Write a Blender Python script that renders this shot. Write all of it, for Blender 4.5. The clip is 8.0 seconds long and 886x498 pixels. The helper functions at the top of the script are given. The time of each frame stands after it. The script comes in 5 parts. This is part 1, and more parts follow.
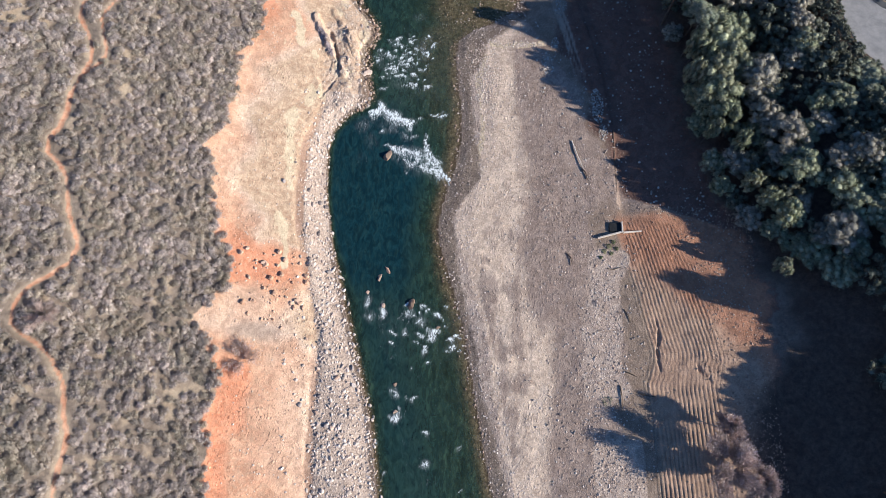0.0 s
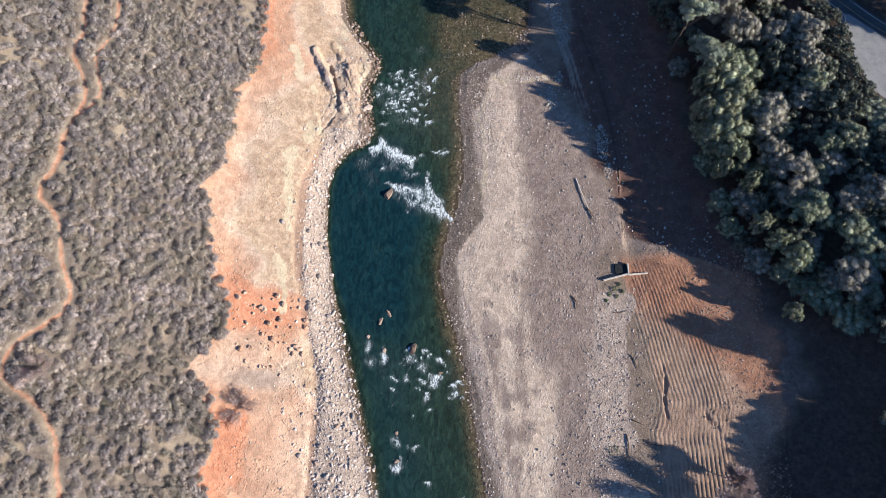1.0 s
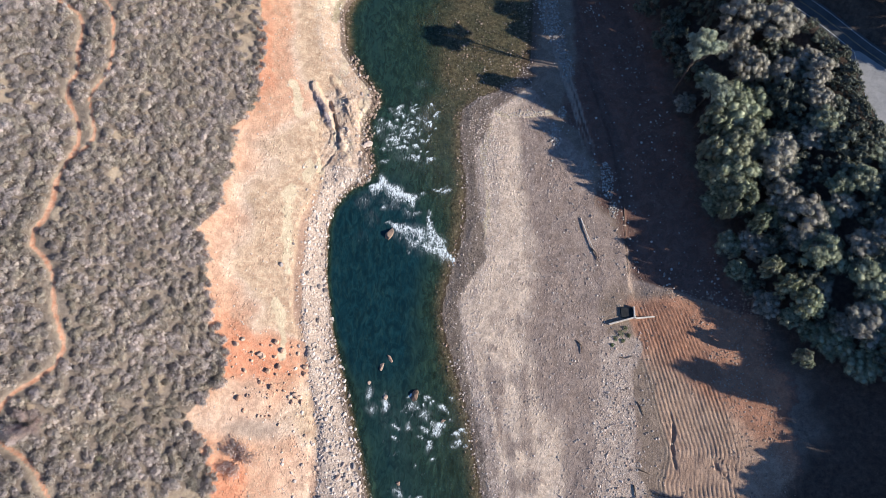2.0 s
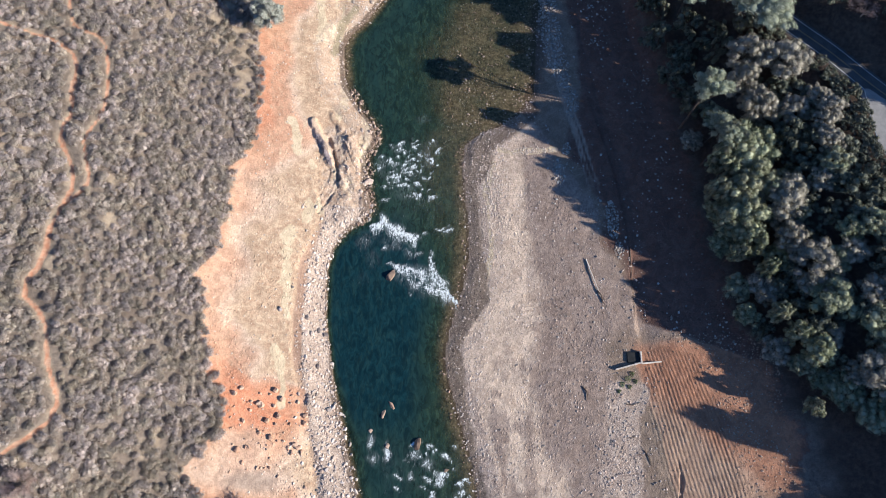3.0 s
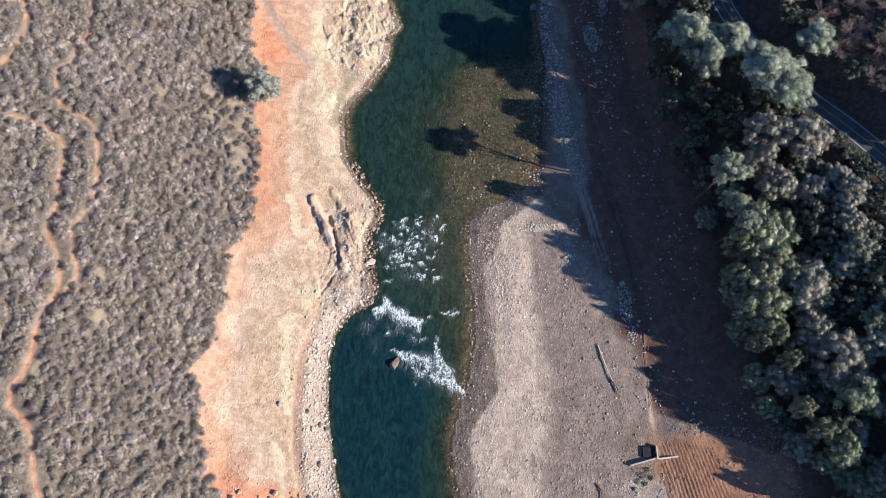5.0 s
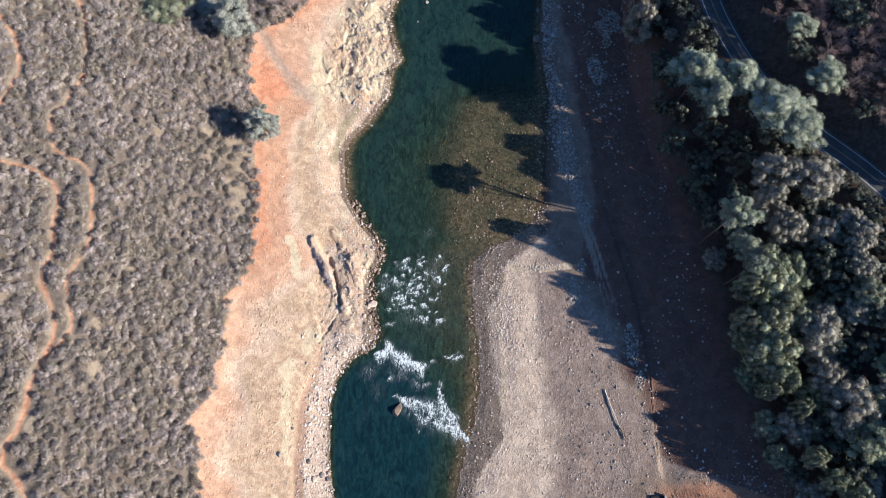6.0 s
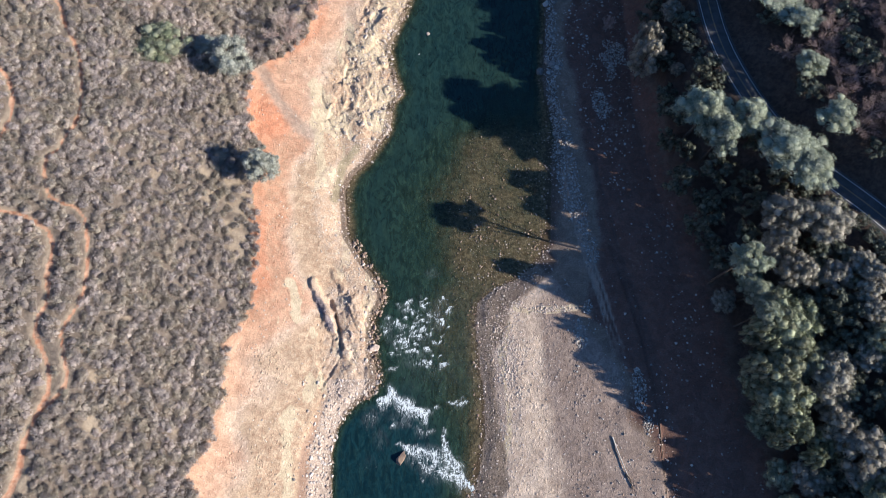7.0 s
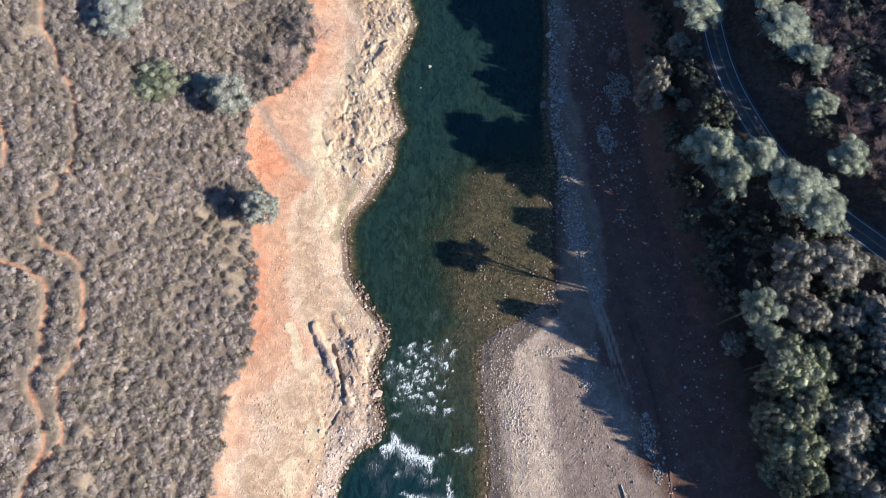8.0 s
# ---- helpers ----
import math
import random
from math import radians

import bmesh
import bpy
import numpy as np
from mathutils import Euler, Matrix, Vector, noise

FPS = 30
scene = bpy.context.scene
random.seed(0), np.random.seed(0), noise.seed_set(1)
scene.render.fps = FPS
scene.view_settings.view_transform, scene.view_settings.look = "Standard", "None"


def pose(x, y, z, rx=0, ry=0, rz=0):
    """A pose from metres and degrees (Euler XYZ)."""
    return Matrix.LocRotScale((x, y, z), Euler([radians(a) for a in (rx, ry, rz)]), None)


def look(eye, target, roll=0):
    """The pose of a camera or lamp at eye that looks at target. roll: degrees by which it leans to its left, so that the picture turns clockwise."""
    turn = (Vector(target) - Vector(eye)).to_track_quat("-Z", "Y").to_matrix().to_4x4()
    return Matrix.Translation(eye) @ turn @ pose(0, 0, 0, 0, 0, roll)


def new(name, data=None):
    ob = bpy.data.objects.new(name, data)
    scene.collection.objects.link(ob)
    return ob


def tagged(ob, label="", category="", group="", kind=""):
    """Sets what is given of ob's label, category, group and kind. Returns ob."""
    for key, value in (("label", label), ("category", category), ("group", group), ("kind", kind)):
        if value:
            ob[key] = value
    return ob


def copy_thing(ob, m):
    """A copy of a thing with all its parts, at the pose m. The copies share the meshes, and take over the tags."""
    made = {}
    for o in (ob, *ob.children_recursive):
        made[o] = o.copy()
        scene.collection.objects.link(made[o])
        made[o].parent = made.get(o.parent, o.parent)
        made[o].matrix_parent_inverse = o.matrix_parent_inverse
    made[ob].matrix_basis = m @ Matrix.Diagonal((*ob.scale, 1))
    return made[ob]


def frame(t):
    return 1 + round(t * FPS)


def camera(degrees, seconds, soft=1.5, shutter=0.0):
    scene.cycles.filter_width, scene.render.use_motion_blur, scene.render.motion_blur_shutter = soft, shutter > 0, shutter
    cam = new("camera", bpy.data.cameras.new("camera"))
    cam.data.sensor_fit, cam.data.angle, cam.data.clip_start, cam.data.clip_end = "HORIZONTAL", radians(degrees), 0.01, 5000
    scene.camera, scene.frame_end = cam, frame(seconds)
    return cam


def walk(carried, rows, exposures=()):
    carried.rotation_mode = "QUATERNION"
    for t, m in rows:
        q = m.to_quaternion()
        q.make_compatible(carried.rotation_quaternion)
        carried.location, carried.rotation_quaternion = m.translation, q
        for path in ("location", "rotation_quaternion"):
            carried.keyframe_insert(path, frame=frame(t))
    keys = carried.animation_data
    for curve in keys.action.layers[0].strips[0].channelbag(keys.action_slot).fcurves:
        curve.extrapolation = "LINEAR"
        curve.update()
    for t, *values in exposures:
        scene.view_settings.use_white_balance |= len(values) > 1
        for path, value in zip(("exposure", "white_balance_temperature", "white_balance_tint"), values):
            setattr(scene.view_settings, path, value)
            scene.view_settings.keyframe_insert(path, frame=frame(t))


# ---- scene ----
cam = camera(70.0, 8.0, 0.8)
PATH = [
    (0.0, pose(-0.000, 0.000, 200.000, 17.8390, -0.7991, -0.0000)),
    (0.5, pose(-0.585, 7.297, 200.032, 17.8178, -0.8559, -0.0483)),
    (1.0, pose(-1.172, 14.563, 200.064, 17.8011, -0.9099, -0.1044)),
    (1.5, pose(-1.761, 21.800, 200.097, 17.7890, -0.9613, -0.1681)),
    (2.0, pose(-2.352, 29.007, 200.129, 17.7814, -1.0101, -0.2396)),
    (2.5, pose(-2.944, 36.183, 200.161, 17.7784, -1.0561, -0.3188)),
    (3.0, pose(-3.539, 43.330, 200.193, 17.7799, -1.0995, -0.4058)),
    (3.5, pose(-4.135, 50.447, 200.225, 17.7860, -1.1402, -0.5004)),
    (4.0, pose(-4.733, 57.534, 200.258, 17.7966, -1.1782, -0.6028)),
    (4.5, pose(-5.334, 64.591, 200.290, 17.8118, -1.2136, -0.7129)),
    (5.0, pose(-5.936, 71.618, 200.322, 17.8316, -1.2463, -0.8308)),
    (5.5, pose(-6.540, 78.615, 200.354, 17.8558, -1.2763, -0.9563)),
    (6.0, pose(-7.145, 85.582, 200.386, 17.8847, -1.3037, -1.0896)),
    (6.5, pose(-7.753, 92.519, 200.419, 17.9181, -1.3283, -1.2306)),
    (7.0, pose(-8.363, 99.426, 200.451, 17.9560, -1.3504, -1.3793)),
    (7.5, pose(-8.974, 106.303, 200.483, 17.9985, -1.3697, -1.5358)),
    (8.0, pose(-9.588, 113.151, 200.515, 18.0456, -1.3863, -1.7000)),
]
walk(cam, PATH, [(0.0, 0.98, 5830, 10), (8.0, 0.98, 5830, 10)])


# ---------------------------------------------------------------- light
SUN_AZ, SUN_EL = 108.6, 22.3          # degrees clockwise from +y, and above the horizon
world = bpy.data.worlds.new("sky")
scene.world = world
world.use_nodes = True
wn = world.node_tree.nodes
sky = wn.new("ShaderNodeTexSky")
sky.sky_type = "NISHITA"
sky.sun_disc = False
sky.sun_elevation, sky.sun_rotation = radians(SUN_EL), radians(SUN_AZ)
sky.air_density, sky.dust_density, sky.ozone_density = 1.0, 0.0, 6.0
wn["Background"].inputs["Strength"].default_value = 0.076
world.node_tree.links.new(sky.outputs["Color"], wn["Background"].inputs["Color"])
sun_data = bpy.data.lights.new("sun", "SUN")
sun_data.energy, sun_data.angle, sun_data.color = 4.9, radians(0.53), (1.0, 0.885, 0.71)
sun = new("sun", sun_data)
to_sun = Vector((math.sin(radians(SUN_AZ)) * math.cos(radians(SUN_EL)), math.cos(radians(SUN_AZ)) * math.cos(radians(SUN_EL)), math.sin(radians(SUN_EL))))
sun.matrix_world = look(to_sun * 600, (0, 0, 0))


# ---------------------------------------------------------------- noise and curves
def lattice(ix, iy, seed):
    h = (ix.astype(np.int64) * 374761393 + iy.astype(np.int64) * 668265263 + seed * 974711) & 0xFFFFFFFF
    h = ((h ^ (h >> 13)) * 1274126177) & 0xFFFFFFFF
    return ((h ^ (h >> 16)) & 0xFFFFFF) / float(0xFFFFFF)


def vnoise(x, y, seed=0):
    """Value noise from 0 to 1, one lump a metre."""
    ix, iy = np.floor(x), np.floor(y)
    fx, fy = x - ix, y - iy
    fx, fy = fx * fx * (3 - 2 * fx), fy * fy * (3 - 2 * fy)
    a, b = lattice(ix, iy, seed), lattice(ix + 1, iy, seed)
    c, d = lattice(ix, iy + 1, seed), lattice(ix + 1, iy + 1, seed)
    return (a * (1 - fx) + b * fx) * (1 - fy) + (c * (1 - fx) + d * fx) * fy


def fbm(x, y, size, octaves=4, seed=0):
    """Layered noise from about -1 to 1, with lumps of that size in metres."""
    total, weight, amount = 0.0, 0.0, 1.0
    for n in range(octaves):
        k = 2.0 ** n / size
        total = total + amount * (2 * vnoise(x * k + 17.3 * n, y * k - 9.1 * n, seed + n) - 1)
        weight += amount
        amount *= 0.5
    return total / weight


def ramp(v, lo, hi):
    t = np.clip((v - lo) / (hi - lo), 0, 1)
    return t * t * (3 - 2 * t)


def along(y, table):
    """A line that is given by (y, x) pairs: its x at y."""
    t = np.array(table, float)
    return np.interp(y, t[:, 0], t[:, 1])


def near_line(x, y, line):
    """Distance to a line of (x, y) points."""
    best = np.full(np.shape(x), 1e9)
    for (ax, ay), (bx, by) in zip(line[:-1], line[1:]):
        dx, dy = bx - ax, by - ay
        t = np.clip(((x - ax) * dx + (y - ay) * dy) / (dx * dx + dy * dy), 0, 1)
        best = np.minimum(best, np.hypot(x - ax - t * dx, y - ay - t * dy))
    return best


# ---------------------------------------------------------------- the plan, in metres
LEFT_BANK = [(-60, -11), (-13, -16.5), (9, -19.4), (27, -24.1), (45, -28.9), (64, -33.5), (84, -36.8), (100, -37.2), (107, -35.8), (112, -33),
             (115, -30), (117.5, -26), (122, -24), (131, -25.8), (141, -25.6), (148, -22), (154, -24), (160, -29), (169, -33.8), (185, -35.2),
             (191, -32.8), (197, -27), (208, -20.4), (218.7, -19), (223, -15.5), (232, -18.2), (241.6, -20), (248.7, -18), (258, -13.9),
             (268, -10.6), (279, -13.6), (300, -14), (400, -10)]
RIGHT_BANK = [(-60, 27), (-13, 17.5), (0, 15), (13.5, 13), (25.5, 11.2), (38, 9.4), (48, 6.8), (56, 4.6), (64, 2.2), (71, 0.9), (80, 2.6), (88, 5.2), (94, 7.2),
              (104, 9.2), (115, 9.6), (127, 8.4), (139, 7.6), (146, 9), (150, 14), (153, 21), (158, 28), (166, 34), (178, 35), (190, 36),
              (207, 37.5), (229, 35.5), (253, 38.5), (278, 40), (400, 42)]
BRUSH_EDGE = [(-60, -60), (-12, -62.6), (-3, -65), (10, -65.5), (21, -63), (31, -67), (39, -73), (47, -65), (53, -62.5), (62, -65.4), (71, -69.6),
              (90, -72), (95.4, -74.5), (101, -69.4), (114, -69), (128, -68), (136, -65), (142, -62), (156, -61.5), (170, -62), (185, -64),
              (195, -60), (205, -66), (217, -68), (228, -67), (234.5, -57), (245, -49), (260, -46.6), (274, -50), (400, -50)]
TRAIL_WEST = [(-140, 170), (-125.1, 166.8), (-121.2, 166.1), (-117.6, 164.3), (-114.5, 162), (-113, 158.4), (-112.7, 153.7), (-112.9, 149.1), (-112.1, 144.4),
              (-111.9, 140.7), (-113.4, 137.7), (-113.6, 134), (-112.4, 130.4), (-110.6, 127.5), (-109, 123.9), (-108.3, 121), (-108.2, 116.9), (-110.4, 110.5),
              (-111.6, 104.8), (-111.3, 98.8), (-112.6, 92.9), (-115, 88.9), (-114.5, 84.6), (-110.8, 81.2), (-108.2, 76.9), (-107.3, 71.8), (-106.3, 66.6),
              (-104.6, 62.5), (-103, 58.4), (-102.8, 55.8), (-104.2, 51.4), (-107.8, 47.8), (-112.5, 44.5), (-115.1, 41.3), (-116.6, 38), (-116.4, 34.1),
              (-113.6, 31.2), (-109.8, 29), (-105.7, 26), (-103, 22.2), (-100.5, 17.7), (-99.5, 13.2), (-98.9, 8.8), (-97.4, 3.8), (-98.2, -5), (-98.5, -40)]
TRAIL_EAST = [(-129, 275), (-127.3, 252.6), (-126.3, 244), (-124, 239.7), (-121.6, 235.9), (-119.7, 230.2), (-116.7, 225), (-114.3, 219.3), (-113.1, 212.6),
              (-112.3, 207.1), (-111.8, 201.4), (-112.5, 195.8), (-114.4, 192), (-115.6, 187.4), (-117.8, 184.8), (-118.2, 181.3), (-117.3, 176.3), (-115.6, 172.2),
              (-112.5, 170.7), (-108.7, 169.7), (-106.3, 166.8), (-105, 162), (-104.1, 155.6), (-103.5, 149.3), (-103.8, 144.6), (-104.9, 140), (-106.8, 135.4),
              (-107.3, 132.5), (-106.1, 128.1), (-105, 124.5), (-104.5, 120.3), (-105.1, 117.5), (-106.8, 115.2), (-109, 113)]
TRAIL_UPPER = [(-142, 222), (-134.3, 212.7), (-131, 208.6), (-129, 203.1), (-128.5, 197.4), (-129.4, 189.7), (-130.2, 186.7), (-136, 178)]
# grassy openings in the brush: x, y, radius
CLEARINGS = [(-97.4, 122, 4.0), (-96.8, 108.4, 3.6), (-79.7, 107.3, 2.6), (-92.2, 131.3, 2.4), (-92.9, 145.6, 1.8), (-93.3, 137.3, 2.0), (-89.9, 115.6, 1.8),
             (-90.7, 184.5, 3.0), (-77.7, 186.5, 2.6), (-64, 131.5, 3.4), (-127.4, 239.6, 4.5), (-113.9, 238.3, 4.0), (-131, 233, 4.0), (-84.1, 129, 2.0),
             (-93.7, 26, 2.6), (-71.5, 39.2, 4.2), (-114, 26.3, 5.0), (-108.7, 40.5, 2.0), (-112, 168, 1.5), (-109.3, 119, 2.0), (-66, 191.5, 3.4), (-125, 247, 5.0)]
SEAMS = [[(-49.3, 105), (-49, 88.3), (-47.7, 82.3)], [(-50.8, 74), (-48.8, 68), (-47.8, 62), (-48, 57)], [(-51.5, 153), (-49.8, 150), (-48.6, 145), (-48.2, 140)],
         [(-41.5, 219), (-40, 211), (-38.5, 205), (-38, 201)], [(-46.5, 226), (-45.5, 218), (-44.8, 211)]]
# where the damp brown gravel gives way to the pale bar
PALE_EDGE = [(-60, 32), (-13, 22), (10, 17.5), (22, 14.5), (42, 11.5), (60, 7.3), (74.5, 6.5), (82, 10), (90, 16.1), (108, 14.6), (130, 13.1), (140, 17), (150, 22), (160, 30)]
BENCH = [(-40, -36.5), (-8, -36.8), (10, -37.1), (36, -37), (63, -43), (85, -45.3), (104, -43.5), (118, -38.9), (130, -38)]
ROAD = [(89.0, 400), (89.2, 290), (89.4, 246), (90.2, 233), (92, 223), (95, 213.5), (98.6, 204), (103.4, 194), (115.5, 178.6), (127, 167.5),
        (137.5, 155), (146, 146.5), (158, 139), (175, 131), (200, 118), (240, 90), (300, 40), (420, -80)]
PULLOUT = [(143.5, 148), (143.7, 138), (146.5, 130), (152, 122), (160, 117)]
TOE = [(-60, 108), (0, 100), (30, 99), (45, 100), (60, 98), (80, 88), (110, 82), (150, 78), (190, 70), (215, 67), (250, 68), (400, 66)]
SLOPE_TOP = [(-60, 205), (0, 190), (50, 172), (90, 155), (118, 141), (126, 137.5), (133, 135.4), (144, 135.2), (152, 133), (160, 127.5), (170, 121),
             (182, 110), (194, 98), (205, 93), (214, 90), (223, 88), (233, 86), (246, 85), (400, 84)]
FURROW_W = [(-40, 68.5), (0, 67.5), (20, 66.5), (26, 69), (30, 69.5), (41, 67), (50, 65.5), (62, 63), (75, 60), (80, 58.5)]
FURROW_E = [(-40, 89), (0, 88), (20, 87.5), (27, 90), (34, 89), (48, 86), (71, 79), (80, 75)]



COBBLE_ISLANDS = [(57.5, 117, 2.2, 6.0), (58.3, 105.5, 1.6, 3.2), (40.6, 134, 1.8, 4.5), (43.8, 143.5, 1.5, 3.0), (47, 158, 1.6, 3.0), (62, 236, 4.5, 9.0), (56, 216, 3.5, 7.0)]


def strip_width(y):
    """Half the width of the cobble strip that lies in the shade."""
    return np.interp(y, [148, 160, 172, 182, 205, 230, 250], [-1.5, 0.0, 1.6, 2.8, 3.0, 1.4, 1.0])


def cobble_islands(x, y):
    """Heaps of grey cobbles beside the wheel tracks."""
    out = np.zeros_like(np.asarray(x, float))
    for cx, cy, rx, ry in COBBLE_ISLANDS:
        out = np.maximum(out, np.exp(-((x - cx) / rx) ** 2 - ((y - cy) / ry) ** 2 + 1.2 * fbm(x, y, 4, 3, 36)))
    return np.clip(out, 0, 1)


def road_height(y):
    return np.interp(y, [120, 160, 200, 250], [26.3, 25.6, 24.2, 23.6])


def slabs(x, y, size, seed, slant=0.3):
    """Broken rock: every cell is a tilted slab at a height of its own, from about -1 to 1."""
    u, v = (x + 0.35 * y) / size, (0.75 * y - 0.25 * x) / size
    iu, iv = np.floor(u), np.floor(v)
    best, out = np.full(np.shape(u), 1e9), np.zeros(np.shape(u))
    for a in (-1, 0, 1):
        for b in (-1, 0, 1):
            cu, cv = iu + a, iv + b
            du, dv = u - cu - lattice(cu, cv, seed), v - cv - lattice(cu, cv, seed + 1)
            d = du * du + dv * dv
            tilt = 2 * slant * ((lattice(cu, cv, seed + 3) - 0.2) * du + (lattice(cu, cv, seed + 4) - 0.5) * dv) * 2
            out = np.where(d < best, 2 * lattice(cu, cv, seed + 2) - 1 + tilt, out)
            best = np.minimum(best, d)
    return out


def openings(x, y):
    """One inside the grassy openings of the brush."""
    out = np.zeros(np.shape(x))
    for cx, cy, r in CLEARINGS:
        out = np.maximum(out, np.exp(-((x - cx) ** 2 + (y - cy) ** 2) / (0.85 * r) ** 2))
    return 0.85 * ramp(out + 0.7 * fbm(x, y, 3.5, 3, 58), 0.35, 0.9)


def channel(x, y):
    """How deep the river bed lies below the water."""
    xl, xr = along(y, LEFT_BANK), along(y, RIGHT_BANK)
    s = (x - xl) / (xr - xl)
    deep = np.interp(y, [-40, 20, 45, 60, 75, 105, 114, 122, 150, 165, 190, 215, 300], [1.5, 1.5, 1.6, 2.6, 3.6, 3.6, 2.2, 1.0, 1.1, 1.4, 1.4, 1.5, 1.6])
    rim = np.interp(y, [-40, 50, 70, 108, 118, 150, 165, 230], [0.16, 0.16, 0.08, 0.10, 0.22, 0.16, 0.14, 0.12])
    turn = np.interp(y, [-40, 30, 60, 100, 118, 150, 162, 205, 225, 300], [0.5, 0.5, 0.68, 0.66, 0.45, 0.40, 0.28, 0.30, 0.55, 0.7])
    shelf = np.interp(y, [-40, 40, 60, 110, 140, 155, 205, 230], [0.7, 0.6, 0.45, 0.45, 0.36, 0.13, 0.2, 1.2])
    d = deep * ramp(s, 0, rim)
    e = shelf * ramp(1 - s, 0, np.interp(y, [-40, 110, 130, 155], [0.18, 0.20, 0.16, 0.1]))
    d = d + (e - d) * ramp(s + 0.05 * fbm(x, y, 14, 3, 44), turn - 0.22, turn + 0.30)
    return d, s


def height(x, y):
    x, y = np.asarray(x, float), np.asarray(y, float)
    xl, xr = along(y, LEFT_BANK), along(y, RIGHT_BANK)
    # the west slope
    west = np.interp(x, [-1500, -400, -170, -135, -121, -113, -106, -99, -91, -84, -77, -70, -64, -57, -48, -36, -20], [240, 120, 46, 36, 31.2, 29, 27.2, 24.2, 20.6, 17.6, 14.4, 11.2, 9, 7.4, 5.4, 2.6, 1.5])
    # a shallow draw runs down through the brush
    west = west - 3.2 * np.exp(-((y - 34) / 11) ** 2) * ramp(-x, 64, 80)
    west = west * ramp(xl - x, -2, 9) + 0.05 + 0.35 * fbm(x, y, 14, 3, 5) * ramp(xl - x, 2, 14)
    # the east bank: bar, flat, slope, road and the hill behind it
    toe, top = along(y, TOE), along(y, SLOPE_TOP)
    run = x - xr
    flat = np.interp(run, [0, 3, 12, 38, 58, 72], [0.0, 0.5, 1.4, 3.0, 3.9, 4.8]) + 0.03 * np.clip(x - 75, 0, 40)
    t = np.clip((x - toe) / (top - toe), 0, 1)
    rz = road_height(y)
    east = flat + (rz - flat) * (0.35 * t + 0.65 * t * t * (3 - 2 * t))
    past = np.clip(x - top - 9, 0, 2000)
    bank = 0.10 + 0.48 * ramp(y, 150, 176)
    east = east + np.minimum(past, 9) * bank + np.clip(past - 9, 0, 300) * 0.27
    # the bed
    d, s = channel(x, y)
    z = np.where(x < xl, west, np.where(x > xr, east, -d))
    # rough rock on the west bank
    q = (x - along(y, BRUSH_EDGE)) / (xl - along(y, BRUSH_EDGE))
    crag = ramp(y, 200, 214) * ramp(q, 0.40, 0.62) * ramp(xl - x, -1.5, 3)
    crag2 = ramp(y, 117, 123) * (1 - ramp(y, 147, 153)) * ramp(x, -44, -39) * ramp(xl - x, -2, 2)
    broken = 0.7 * slabs(x, y, 5.6, 21) + 0.42 * slabs(x, y, 2.7, 27) + 0.2 * slabs(x, y, 1.3, 33)
    rib = near_line(x, y, [(-34.5, 153), (-32, 144), (-30.5, 135), (-29, 127)])
    z = z + 0.5 * crag2 * np.exp(-(rib / 1.8) ** 2) + 0.65 * crag2 * (broken + 0.1)
    for spine, high in (([(-43.8, 152.5), (-40.6, 145), (-37.6, 137.5)], 0.95), ([(-35.2, 134), (-33.2, 129.5)], 1.0), ([(-31, 147), (-28.4, 139.5)], 0.8), ([(-37, 155), (-34.5, 150)], 0.6)):
        z = z + high * (1 - ramp(near_line(x, y, spine) + 0.9 * fbm(x, y, 2.4, 3, 63), 0.5, 1.7))
    z = z + 0.85 * crag * (broken + 0.1)
    cleft = near_line(x, y, [(-38.6, 147), (-36.6, 141), (-35.4, 136), (-34.8, 131)])
    z = z - 1.6 * (1 - ramp(cleft + 0.9 * fbm(x, y, 2.2, 3, 61), 0.0, 0.8)) * (x < xl)
    cleft = near_line(x, y, [(-34.8, 129), (-37.5, 124), (-40.5, 119)])
    z = z - 0.7 * (1 - ramp(cleft + 0.7 * fbm(x, y, 2.2, 3, 62), 0.0, 0.7))
    # an old bench with a shallow hollow behind the cobbles
    bench = np.abs(x - along(y, BENCH) - 0.8 * fbm(x, y, 9, 2, 3))
    z = z - 0.3 * (1 - ramp(bench, 0.3, 2.4)) * ramp(118 - y, 0, 6) * (x < xl - 3)
    # footpaths worn into the slope
    for line, wide in ((TRAIL_WEST, 0.8), (TRAIL_EAST, 0.6), (TRAIL_UPPER, 0.6)):
        z = z - 0.45 * (1 - ramp(near_line(x, y, line), 0.4 * wide, 1.6 * wide))
    # furrows of a tracked machine
    fw, fe = along(y, FURROW_W), along(y, FURROW_E)
    u = (x - fw) / (fe - fw)
    on = ramp(u, -0.16, -0.06) * (1 - ramp(u, 0.88, 1.08)) * (1 - ramp(y, 70, 77)) * ramp(y, -40, -30)
    swirl = np.exp(-(((x - 78) / 7.5) ** 2 + ((y - 23.5) / 3.2) ** 2))
    u = u + 0.09 * swirl * np.sin((y - 23.5) * 0.7) + 0.007 * fbm(x, y, 9, 2, 8)
    comb = -np.exp(-(np.sin(np.pi * u * 16.5) / 0.34) ** 2) + 0.3
    z = z + on * (0.26 + 0.24 * fbm(x, y * 0.5, 7, 3, 77)) * comb * (1 - 0.5 * swirl)
    gully = near_line(x, y, [(70.0, 40), (70.5, 34), (69.3, 30), (69.8, 24)]) + 0.7 * fbm(x, y, 2.2, 3, 9)
    z = z - 0.6 * (1 - ramp(gully + 0.5 * fbm(x, y, 1.1, 2, 19), 0.0, 0.45))
